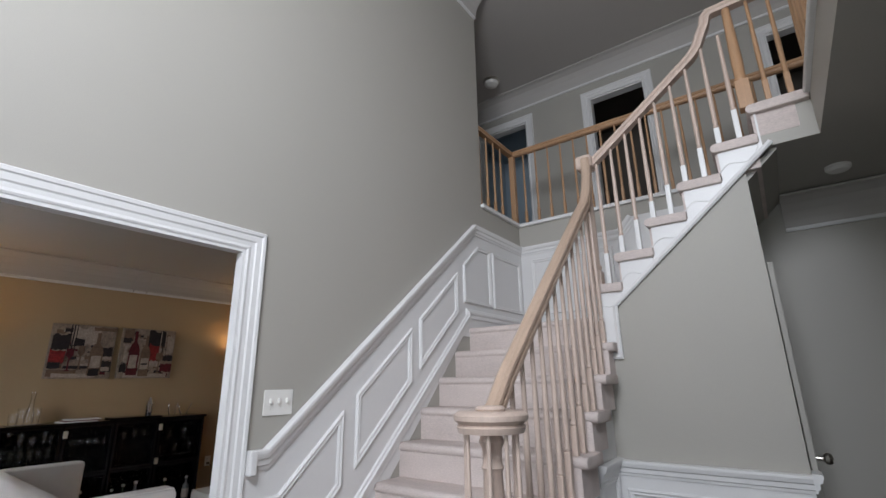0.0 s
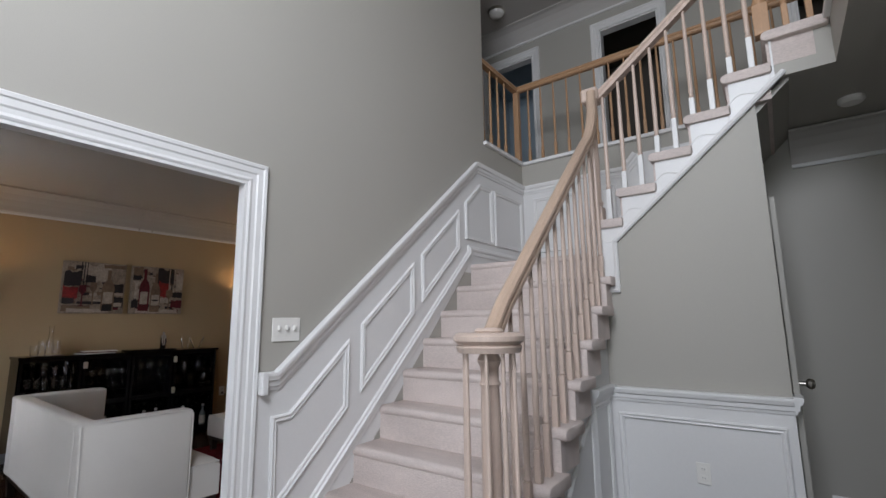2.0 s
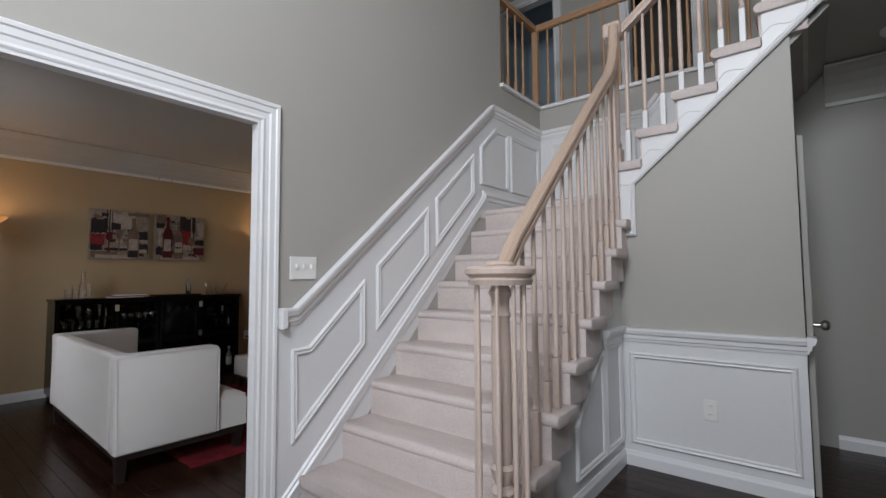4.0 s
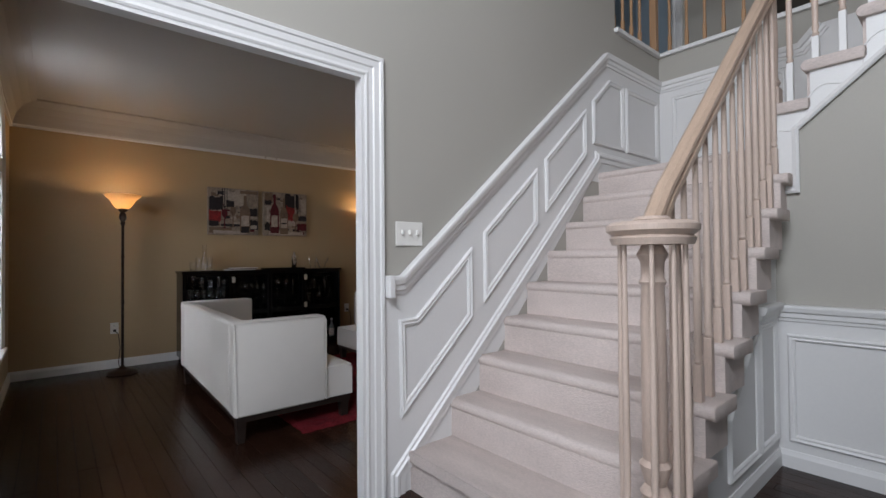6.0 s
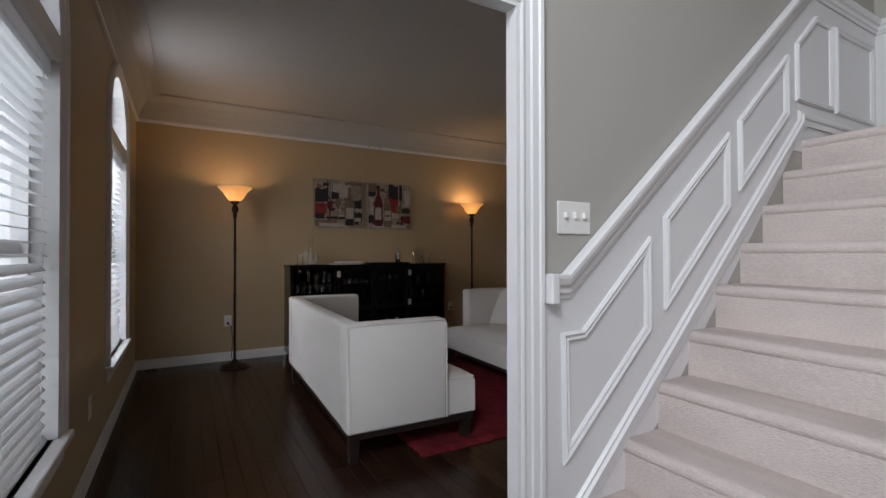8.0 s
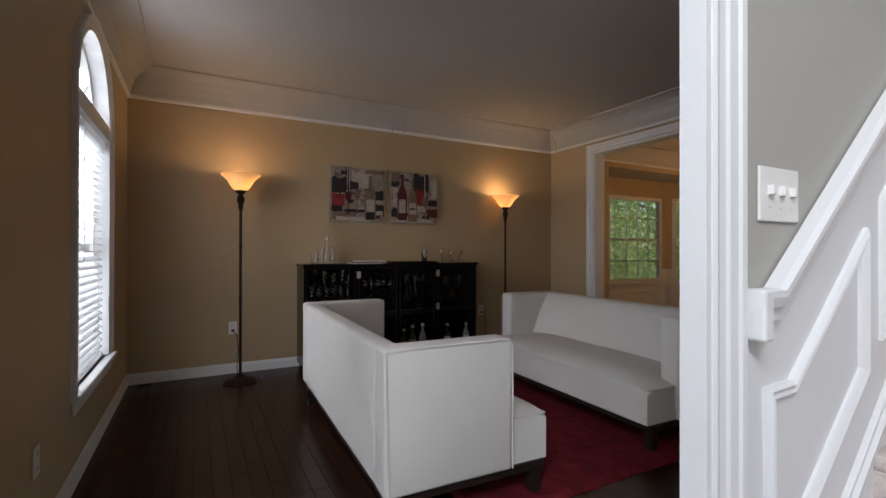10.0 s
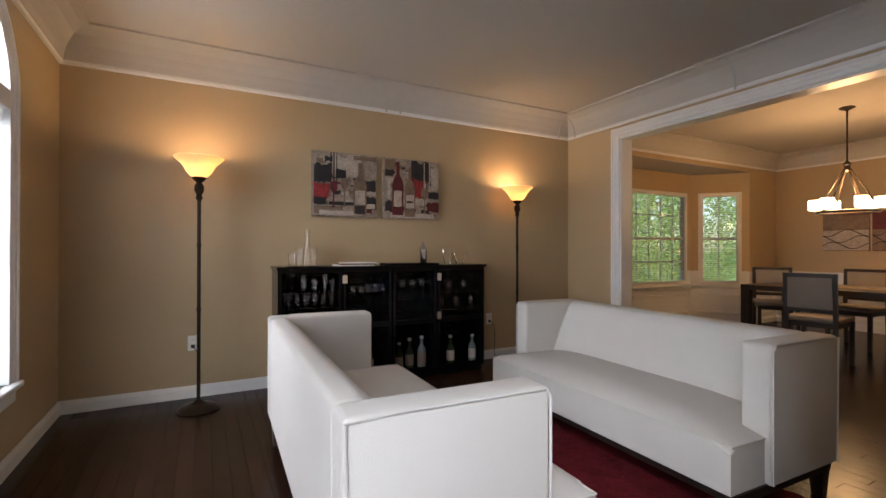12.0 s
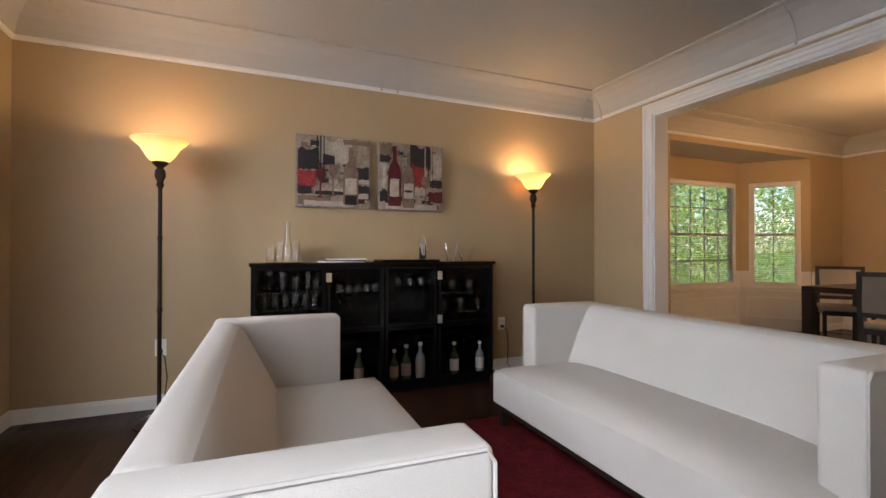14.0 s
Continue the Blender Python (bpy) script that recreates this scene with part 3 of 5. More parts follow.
for k in range(10, 16):
    x0, x1, zt = nose2(k), nose2(k + 1) + 0.03, k * RISE
    if k == 15:
        x1 = 0.5
    part("tread", soft(prism(bmesh.new(), nosed(x0, x1, zt), "y", YW - 0.035, YB - 0.002), 0.012, 3), M_CARPET, stairs, smooth=True)
    part("riser", cube(x0 + 0.02, x0 + 0.24, YW + 0.004, YB - 0.002, zt - RISE - 0.01, zt - 0.03), M_CARPET, stairs)
# solid side under the first flight, with panels
side = [(1.86, 0), (YW, 0), (YW, 8 * RISE)] + [(y, zz) for k in range(8, 1, -1) for y, zz in ((nose1(k) + 0.035, k * RISE - 0.05), (nose1(k) + 0.035, (k - 1) * RISE - 0.05))]
part("stringer", prism(bmesh.new(), side, "x", -0.86, -0.83), M_PANEL, stairs)
carp = [(nose1(2) + 0.1, 0.15)] + [(y, zz) for k in range(2, 9) for y, zz in ((nose1(k) + 0.04, (k - 1) * RISE - 0.05), (nose1(k) + 0.04, k * RISE - 0.05))] + [(YW - 0.002, 8 * RISE - 0.05), (YW - 0.002, 1.36)]
part("carpet_side", prism(bmesh.new(), carp, "x", -0.829, -0.80), M_CARPET, stairs)
for pts in ([(2.62, 0.17), (3.02, 0.17), (3.02, 0.74), (2.90, 0.68), (2.62, 0.42)], [(3.07, 0.17), (3.34, 0.17), (3.34, 0.78), (3.07, 0.78)]):
    part("panel_mould", sweep(bmesh.new(), [(-0.83, y, zz) for y, zz in pts], PANELMOULD, (1, 0, 0), True), M_WHITE, stairs)
part("rail", sweep(bmesh.new(), [(-0.83, 3.05, 0.85), (-0.83, YW, 0.85)], CHAIRRAIL, (1, 0, 0)), M_WHITE, stairs)
part("baseboard", prism(bmesh.new(), [(-0.83 + u, v) for u, v in BASE], "y", 1.95, YW), M_WHITE, stairs)
# skirt board with scroll brackets on the open side of the upper flight
skirt = [(-0.84, 1.475), (-0.715, 1.475), (-0.715, 1.810), (0.235, 2.652), (0.235, ZU - 0.05)]
skirt += [(x, zz) for k in range(15, 9, -1) for x, zz in ((nose2(k) + 0.035, k * RISE - 0.05), (nose2(k) + 0.035, (k - 1) * RISE - 0.05))] + [(-0.84, 9 * RISE - 0.05)]
part("skirt_board", prism(bmesh.new(), skirt, "y", YW - 0.012, YW + 0.05), M_WHITE, stairs)
part("skirt_mould", sweep(bmesh.new(), [(-0.83, YW - 0.012, 1.485), (-0.725, YW - 0.012, 1.485), (-0.725, YW - 0.012, 1.815), (0.28, YW - 0.012, 2.688)], [(-0.012, 0), (-0.012, 0.012), (0.0, 0.020), (0.018, 0.012), (0.018, 0)], (0, -1, 0)), M_WHITE, stairs)
for k in range(9, 15):
    x0, zt = nose2(k + 1) + 0.03, k * RISE - 0.055
    pts = []
    for i in range(15):
        t = i / 14
        pts.append((x0 - 0.235 + 0.225 * t, YW - 0.013, zt - 0.155 + 0.12 * t + 0.030 * math.sin(t * 2 * math.pi * 1.0) ))
    pts.append((x0 - 0.004, YW - 0.013, zt + 0.03))
    if k > 9:
        part("bracket", tube(bmesh.new(), pts, 0.0035, 6), M_WHITE, stairs)
# upper landing edge band
part("nosing", soft(cube(0.22, 0.53, YW - 0.03, YW + 0.03, ZU - 0.035, ZU), 0.008), M_WHITE, stairs)
part("nosing", soft(cube(0.475, 0.535, -1.1, YW - 0.03, ZU - 0.035, ZU), 0.008), M_WHITE, stairs)

# panelled wall under the upper flight, with its side wall
wall = [(-0.83, 0), (0.125, 0), (0.125, 2.55), (-0.698, 1.825), (-0.83, 1.70)]
setting("wall_under_stairs", prism(bmesh.new(), wall, "y", YW, YW + 0.12), M_GREY, "grey wall under the upper flight", "wall")
setting("wall_closet", cube(0.02, 0.125, YW + 0.12, YB, 0, 2.54), M_GREY, "grey closet wall beneath the stairs", "wall")
setting("soffit_stairs", prism(bmesh.new(), [(-0.83, 1.60), (0.30, 2.66), (0.30, 2.70), (-0.83, 1.66)], "y", YW + 0.05, YB), M_GREY, "sloping grey underside of the stairs", "ceiling")
w = dado("wainscot_under_stairs", turned(-0.83, YW, 0), 0.957, 0.876, [(0.065, 0.90, 0.16, 0.70)])
part("rail", sweep(bmesh.new(), [(0.957, 0.0, 0.842), (0.957, 0.13, 0.842)], CHAIRRAIL, (1, 0, 0)), M_WHITE, w)
closet = thing("closet_door", "grey closet door beneath the stairs with a brass knob", "door", at=(0.13, 3.50, 0), kind="structure")
part("leaf", soft(cube(0.0, 0.03, 0.03, 0.75, 0.01, 2.0), 0.004), M_GREY, closet)
bm = lathe(bmesh.new(), [(0.012, 0), (0.012, 0.03), (0.026, 0.04), (0.030, 0.055), (0.022, 0.070), (0.004, 0.074)], n=14)
bmesh.ops.rotate(bm, verts=bm.verts[:], matrix=Matrix.Rotation(radians(90), 3, "Y"))
bmesh.ops.translate(bm, verts=bm.verts[:], vec=(0.03, 0.09, 0.93))
part("knob", bm, M_NICKEL, closet, "small brass knob", True)

# wainscot on the stair wall
SL = 0.879
top = [(1.573, 0), (1.573, 1.03), (1.68, 1.03), (3.60, 2.67), (YB, 2.67), (YB, 1.70), (3.4, 1.70), (1.95, 0.15), (1.80, 0)]
ws = setting("wainscot_stairs", prism(bmesh.new(), top, "x", XS, XS + 0.006), M_PANEL, "white panelled wainscot rising beside the stairs", "wainscot")
XP = XS + 0.006
part("rail", sweep(bmesh.new(), [(XP, 1.575, 1.026), (XP, 1.672, 1.026), (XP, 3.600, 2.666), (XP, YB, 2.660)], CHAIRRAIL, (1, 0, 0)), M_WHITE, ws)
part("rail_end", soft(cube(XP, XP + 0.046, 1.576, 1.610, 0.955, 1.062), 0.006), M_WHITE, ws)
for pts in ([(1.678, 0.405), (2.134, 0.824), (2.134, 1.165), (1.764, 0.831), (1.671, 0.828)],
            [(2.264, 0.929), (2.727, 1.361), (2.727, 1.678), (2.264, 1.280)],
            [(2.852, 1.476), (3.304, 1.888), (3.304, 2.178), (2.846, 1.778)],
            [(3.433, 1.996), (3.856, 1.996), (3.856, 2.490), (3.658, 2.490), (3.433, 2.290)],
            [(3.93, 1.996), (4.46, 1.996), (4.46, 2.490), (3.93, 2.490)]):
    part("panel_mould", sweep(bmesh.new(), [(XP, y, zz) for y, zz in pts], PANELMOULD, (1, 0, 0), True), M_WHITE, ws)
part("skirt_mould", sweep(bmesh.new(), [(XP, 1.632, 0.0), (XP, 1.632, 0.10), (XP, 3.475, 1.865), (XP, 3.475, 1.90), (XP, YB, 1.90)], [(-0.05, 0), (-0.05, 0.010), (-0.02, 0.012), (-0.012, 0.02), (0.004, 0.022), (0.012, 0.012), (0.022, 0.012), (0.03, 0)], (1, 0, 0)), M_WHITE, ws)
# wainscot on the stairwell's back wall
poly = [(XS, 1.70), (-0.95, 1.70), (0.2, 2.72), (0.2, 2.80), (-0.80, 2.80), (-0.90, 2.68), (XS, 2.68)]
wb = setting("wainscot_landing", prism(bmesh.new(), poly, "y", YB - 0.006, YB), M_PANEL, "white panelled wainscot behind the landing", "wainscot")
part("rail", sweep(bmesh.new(), [(XS, YB - 0.006, 2.66), (-0.92, YB - 0.006, 2.66), (-0.80, YB - 0.006, 2.79)], CHAIRRAIL, (0, -1, 0)), M_WHITE, wb)
part("panel_mould", sweep(bmesh.new(), [(-1.82, YB - 0.006, 1.99), (-1.02, YB - 0.006, 1.99), (-1.02, YB - 0.006, 2.53), (-1.82, YB - 0.006, 2.53)], PANELMOULD, (0, -1, 0), True), M_WHITE, wb)
for o in (0, 0.07, 0.16):
    part("slope_mould", sweep(bmesh.new(), [(-0.95 + o, YB - 0.006, 2.05 + 0.06), (-0.20 + o, YB - 0.006, 2.78 + 0.0)], PANELMOULD, (0, -1, 0)), M_WHITE, wb)
part("skirt_mould", sweep(bmesh.new(), [(XS, YB - 0.006, 1.90), (-1.0, YB - 0.006, 1.90)], [(-0.1, 0), (-0.1, 0.01), (0, 0.014), (0.012, 0)], (0, -1, 0)), M_WHITE, wb)

# ---- railings ----
RAILSEC = [(-0.030, -0.030), (-0.030, -0.012), (-0.022, -0.004), (-0.032, 0.008), (-0.030, 0.022), (-0.016, 0.033), (0.016, 0.033), (0.030, 0.022), (0.032, 0.008), (0.022, -0.004), (0.030, -0.012), (0.030, -0.030)]


def handrail(pts, normal):
    """A moulded rail through pts in an upright plane of that normal."""
    return sweep(bmesh.new(), pts, [(b, a) for a, b in RAILSEC], normal)


def baluster(parent, x, y, z0, z1, block, mat, base_mat=None, s=0.016):
    """A turned baluster: square block below, tapering rod above."""
    b = part("baluster", lathe(bmesh.new(), [(s * 0.75, z0 + block), (s * 1.05, z0 + block + 0.012), (s * 0.7, z0 + block + 0.028), (s * 1.0, z0 + block + 0.045), (s * 0.85, z0 + block + 0.07), (s * 0.95, z0 + block + 0.20), (s * 0.62, z1)], (x, y, 0), 10), mat, parent, smooth=True)
    part("base", soft(cube(x - s, x + s, y - s, y + s, z0 - 0.002, z0 + block), 0.003, 1), base_mat or mat, b)
    return b


rail = thing("stair_railing", "pickled-oak stair railing with turned balusters and volute", "railing")
VX, VY = -0.757, 1.765
RX = -0.808
# lower flight: sloping rail, ending in a gooseneck at the corner post
def railz(y):
    return 1.255 + (y - 1.86) * 0.925


pts = [(RX, 1.80, 1.213), (RX, 1.88, 1.25)] + [(RX, y, railz(y)) for y in (1.98, 2.4, 2.8, 3.1)] + [(RX, 3.22, railz(3.21)), (RX, 3.30, railz(3.22) + 0.11), (RX, 3.345, railz(3.22) + 0.24), (RX, 3.36, 2.90)]
part("handrail", handrail(pts, (1, 0, 0)), M_OAKRAIL, rail, smooth=True)
part("volute", lathe(bmesh.new(), [(0.04, -0.040), (0.116, -0.040), (0.123, -0.020), (0.114, -0.012), (0.132, 0.002), (0.133, 0.018), (0.118, 0.029), (0.05, 0.031)], (VX, VY, 1.222), 36), M_OAK, rail, smooth=True)
part("volute_eye", lathe(bmesh.new(), [(0.05, 0), (0.055, 0.008), (0.045, 0.018), (0.01, 0.02)], (VX, VY, 1.25), 24), M_OAK, rail, smooth=True)
z1 = RISE
prof = [(0.045, 0), (0.045, 0.19), (0.047, 0.20), (0.036, 0.215), (0.045, 0.235), (0.030, 0.26), (0.042, 0.30), (0.046, 0.32), (0.034, 0.335), (0.037, 0.36), (0.036, 0.78), (0.033, 0.86), (0.040, 0.872), (0.033, 0.885), (0.034, 0.93), (0.046, 0.955), (0.030, 0.985)]
nw = part("newel", lathe(bmesh.new(), prof, (VX, VY, z1), 20), M_OAK, rail, "turned newel post", True)
for a in (-160, -122, -66, -28, 12, 60, 205):
    baluster(rail, VX + 0.092 * math.cos(radians(a)), VY + 0.092 * math.sin(radians(a)), z1, 1.185, 0.16, M_OAK, s=0.0115)
for k in range(2, 9):
    for o in (0.045, 0.15):
        y = nose1(k) + o
        if y < 3.34:
            baluster(rail, RX, y, k * RISE, railz(y) - 0.035, 0.14 + (o > 0.1) * 0.09, M_OAK)
# corner post and upper flight
part("corner_post", soft(cube(-0.885, -0.80, YW - 0.005, YW + 0.08, 8 * RISE, 9 * RISE + 0.30), 0.006), M_OAK, rail)
part("corner_post", lathe(bmesh.new(), [(0.03, 9 * RISE + 0.30), (0.042, 9 * RISE + 0.33), (0.030, 9 * RISE + 0.36), (0.034, 2.35), (0.026, 2.86)], (-0.842, YW + 0.038, 0), 16), M_OAK, rail, smooth=True)
part("corner_cap", soft(cube(-0.89, -0.77, YW - 0.045, YW + 0.085, 2.84, 2.945), 0.02, 3), M_OAK, rail)
YR = YW + 0.03


def railx(x):
    return 2.86 + (x + 0.82) * 0.77


pts = [(-0.80, YR, railx(-0.80)), (-0.4, YR, railx(-0.4)), (-0.05, YR, railx(-0.05)), (0.0, YR, railx(0.0) + 0.02), (0.045, YR, railx(0.04) + 0.09), (0.07, YR, 3.66), (0.085, YR, 3.72), (0.11, YR, 3.745), (0.24, YR, 3.75), (0.505, YR, 3.75)]
part("handrail", handrail(pts, (0, -1, 0)), M_OAK, rail, smooth=True)
for k in range(10, 15):
    for o in (0.055, 0.165):
        x = nose2(k) + o
        if x > -0.80:
            baluster(rail, x, YR, k * RISE, railx(x) - 0.035 if x < 0.0 else 3.55, 0.13 + (o > 0.1) * 0.09, M_OAK, M_WHITE)
part("top_newel", soft(cube(0.165, 0.245, YR - 0.04, YR + 0.04, ZU, ZU + 0.20), 0.005), M_OAKUP, rail)
part("top_newel", lathe(bmesh.new(), [(0.036, ZU + 0.20), (0.04, ZU + 0.22), (0.03, ZU + 0.24), (0.034, ZU + 0.35), (0.024, 3.72)], (0.205, YR, 0), 16), M_OAKUP, rail, smooth=True)
# gallery railing: back of the stairwell, its short return, and the side over the foyer
gal = thing("gallery_railing", "honey-oak gallery railing along the upper hall", "railing")
GZ = ZU + 0.87
GX = XS - 0.055
YG = YB + 0.04
part("handrail", handrail([(3.0, YG, GZ), (GX, YG, GZ)], (0, -1, 0)), M_OAKUP, gal, smooth=True)
part("handrail", handrail([(GX, 3.79, GZ), (GX, YG, GZ)], (1, 0, 0)), M_OAKUP, gal, smooth=True)
part("newel", soft(cube(GX - 0.03, GX + 0.03, YG - 0.03, YG + 0.03, ZU, GZ - 0.01), 0.005), M_OAKUP, gal)
part("nosing", soft(cube(GX - 0.08, 0.2, YB - 0.035, YB + 0.10, ZU - 0.03, ZU + 0.006), 0.006), M_WHITE, gal)
part("nosing", soft(cube(GX - 0.08, XS + 0.035, 3.765, YB - 0.035, ZU - 0.03, ZU + 0.006), 0.006), M_WHITE, gal)
for i in range(4):
    baluster(gal, GX, 3.86 + 0.15 * i, ZU + 0.005, GZ - 0.03, 0.16, M_OAKUP, s=0.014)
x = GX + 0.14
while x < 0.45:
    baluster(gal, x, YG, ZU + 0.005, GZ - 0.03, 0.16, M_OAKUP, s=0.014)
    x += 0.145
over = thing("bridge_railing", "honey-oak railing on the bridge over the foyer", "railing")
part("handrail", handrail([(0.53, YW, 3.75), (0.53, 1.6, 3.75)], (1, 0, 0)), M_OAKUP, over, smooth=True)
for i, x in enumerate((0.32, 0.43)):
    baluster(over, x, YR, ZU, 3.72, 0.16, M_OAKUP)
for i in range(14):
    baluster(over, 0.53, YW - 0.02 - 0.125 * i, ZU, 3.72, 0.16, M_OAKUP)

# upper doorways: casings
for i, (a, b) in enumerate(upper_doors):
    d = thing("door_%d" % (i + 1), "white casing of an open upper hall doorway", "doorway", kind="structure")
    part("casing", sweep(bmesh.new(), [(a, YU, ZU), (a, YU, 4.88), (b, YU, 4.88), (b, YU, ZU)], [(u * 0.75, v) for u, v in CASING], (0, -1, 0)), M_WHITE, d)
    bm = cube(a - 0.002, a + 0.015, YU + 0.002, YU + 0.12, ZU, 4.88)
    box(bm, b - 0.015, b + 0.002, YU + 0.002, YU + 0.12, ZU, 4.88)
    box(bm, a + 0.015, b - 0.015, YU + 0.002, YU + 0.12, 4.865, 4.882)
    part("jamb", bm, M_WHITE, d)

# ---- sofas ----
def sofa(at, label, L, D, A):
    """A low settee: back at local y = 0, seat towards +y, length along x."""
    H, S, T = 0.752, 0.418 + 0.4 * (D - 0.76), 0.165
    so = thing("sofa", label, "sofa", "pair of white sofas")
    half = L / 2

    def body(name, bm, r=0.02, n=3):
        return part(name, soft(bm, r, n), M_SOFA, so, smooth=True)
    # back: slightly raked on the inside
    back = [(0.001, T), (0.001, H - 0.001), (0.095, H - 0.001), (0.135, H - 0.035), (0.20, H - 0.17), (0.29, S - 0.03), (0.29, T)]
    body("backrest", prism(bmesh.new(), back, "x", -half + 0.12, half - 0.12), 0.03, 4)
    for s in (-1, 1):
        a, b = sorted((s * half, s * (half - 0.13)))
        body("arm", prism(bmesh.new(), [(0, T), (0, H), (A, H), (A, T)], "x", a - 0.002 * (s < 0), b + 0.002 * (s > 0)))
        x = s * (half + 0.002)
        part("piping", tube(bmesh.new(), [(x, 0.02, T + 0.01), (x, 0.004, H - 0.012), (x, 0.14, H - 0.004), (x, A - 0.02, H - 0.006), (x, A - 0.004, H - 0.03), (x, A - 0.003, T + 0.01)], 0.0045, 6), M_PIPING, so)
    # seat: soft crown, longer than the arms are deep
    bm = bmesh.new()
    nx, ny = 22, 10
    x0, x1, y0, y1 = -half + 0.03, half - 0.03, 0.15, D
    gridv = []
    for j in range(ny + 1):
        rowv = []
        for i in range(nx + 1):
            u, v = i / nx, j / ny
            puff = (1 - abs(2 * u - 1) ** 5) * (1 - max(0, 2 * v - 1) ** 4)
            rowv.append(bm.verts.new((x0 + (x1 - x0) * u, y0 + (y1 - y0) * v, S - 0.055 + 0.055 * puff)))
        gridv.append(rowv)
    for j in range(ny):
        for i in range(nx):
            bm.faces.new((gridv[j][i], gridv[j][i + 1], gridv[j + 1][i + 1], gridv[j + 1][i]))
    edge = bm.edges[:]
    rim = [e for e in edge if e.is_boundary]
    ext = bmesh.ops.extrude_edge_only(bm, edges=rim)
    for v in [g for g in ext["geom"] if isinstance(g, bmesh.types.BMVert)]:
        v.co.z = T + 0.005
    bmesh.ops.bevel(bm, geom=[e for e in rim if e.is_valid], offset=0.030, segments=4, profile=0.5, affect="EDGES")
    part("seat", bm, M_SOFA, so, smooth=True)
    part("piping", tube(bmesh.new(), [(-half + 0.028, A, S - 0.057), (-half + 0.028, D - 0.01, S - 0.057), (half - 0.028, D - 0.01, S - 0.057), (half - 0.028, A, S - 0.057)], 0.004, 6), M_PIPING, so)
    part("base_frame", cube(-half + 0.02, half - 0.02, 0.02, D - 0.02, T - 0.035, T + 0.006), M_DARKWOOD, so, "dark wooden plinth frame")
    for x in (-half + 0.055, half - 0.055):
        for y in (0.05, D - 0.06):
            bm = bmesh.new()
            lo, hi = 0.022, 0.03
            v = [bm.verts.new((x + sx * w, y + sy * w, zz)) for zz, w in ((0, lo), (T - 0.03, hi)) for sx, sy in ((-1, -1), (1, -1), (1, 1), (-1, 1))]
            for f in ((3, 2, 1, 0), (4, 5, 6, 7), (0, 1, 5, 4), (1, 2, 6, 5), (2, 3, 7, 6), (3, 0, 4, 7)):
                bm.faces.new([v[i] for i in f])
            part("leg", bm, M_DARKWOOD, so, "tapered dark wooden leg")
    so.matrix_world = at
    return so


sofa(pose(-3.980, 1.240, 0, 0, 0, -1.8), "white upholstered low sofa with its back to the windows", 1.84, 0.81, 0.60)
sofa(pose(-3.925, 3.545, 0, 0, 0, 178.5), "white upholstered low sofa with its back to the dining room", 1.78, 0.76, 0.53)

# shag rug
bm = bmesh.new()
random.seed(4)
nx, ny = 70, 60
vs = [[bm.verts.new((-4.95 + 1.97 * i / nx + random.uniform(-.006, .006), 1.62 + 1.75 * j / ny + random.uniform(-.006, .006), 0.016 + random.uniform(0, 0.014) if 0 < i < nx and 0 < j < ny else 0.001)) for j in range(ny + 1)] for i in range(nx + 1)]
for i in range(nx):
    for j in range(ny):
        bm.faces.new((vs[i][j], vs[i + 1][j], vs[i + 1][j + 1], vs[i][j + 1]))
tagged(part("rug", bm, M_RUG, smooth=True), "dark red shaggy rug between the sofas", "rug")

# ---- torchiere lamps ----
def floor_lamp(x, y):
    fl = thing("floor_lamp", "bronze torchiere floor lamp with lit amber glass shade", "floor lamp", "pair of torchieres", (x, y, 0))
    part("base", lathe(bmesh.new(), [(0.135, 0), (0.137, 0.012), (0.120, 0.022), (0.112, 0.030), (0.06, 0.042), (0.035, 0.055), (0.018, 0.075)], n=32), M_BRONZE, fl, smooth=True)
    part("pole", lathe(bmesh.new(), [(0.0125, 0.07), (0.0125, 0.70), (0.016, 0.705), (0.016, 0.725), (0.0125, 0.73), (0.0125, 1.16), (0.016, 1.165), (0.016, 1.18), (0.0125, 1.185), (0.0125, 1.50)], n=14), M_BRONZE, fl, smooth=True)
    part("knop", lathe(bmesh.new(), [(0.013, 1.49), (0.024, 1.51), (0.017, 1.53), (0.033, 1.565), (0.030, 1.60), (0.018, 1.62), (0.040, 1.64), (0.050, 1.655), (0.030, 1.665)], n=18), M_BRONZE, fl, smooth=True)
    part("shade", lathe(bmesh.new(), [(0.030, 1.655), (0.060, 1.668), (0.085, 1.70), (0.110, 1.745), (0.150, 1.782), (0.163, 1.796), (0.160, 1.800), (0.147, 1.787), (0.106, 1.750), (0.081, 1.704), (0.057, 1.673), (0.028, 1.661)], n=36, cap=False), M_SHADE, fl, "lit amber glass bowl", True)
    part("bulb", lathe(bmesh.new(), [(0.012, 1.665), (0.030, 1.69), (0.034, 1.71), (0.024, 1.735), (0.006, 1.745)], n=14), M_BULB, fl, "lit bulb", True)
    lamp("torchiere_light", "POINT", pose(x, y, 1.765), 5.6, (1.0, 0.68, 0.38), size=0.03)
    return fl


floor_lamp(-5.725, 0.905)
floor_lamp(-5.87, 3.835)


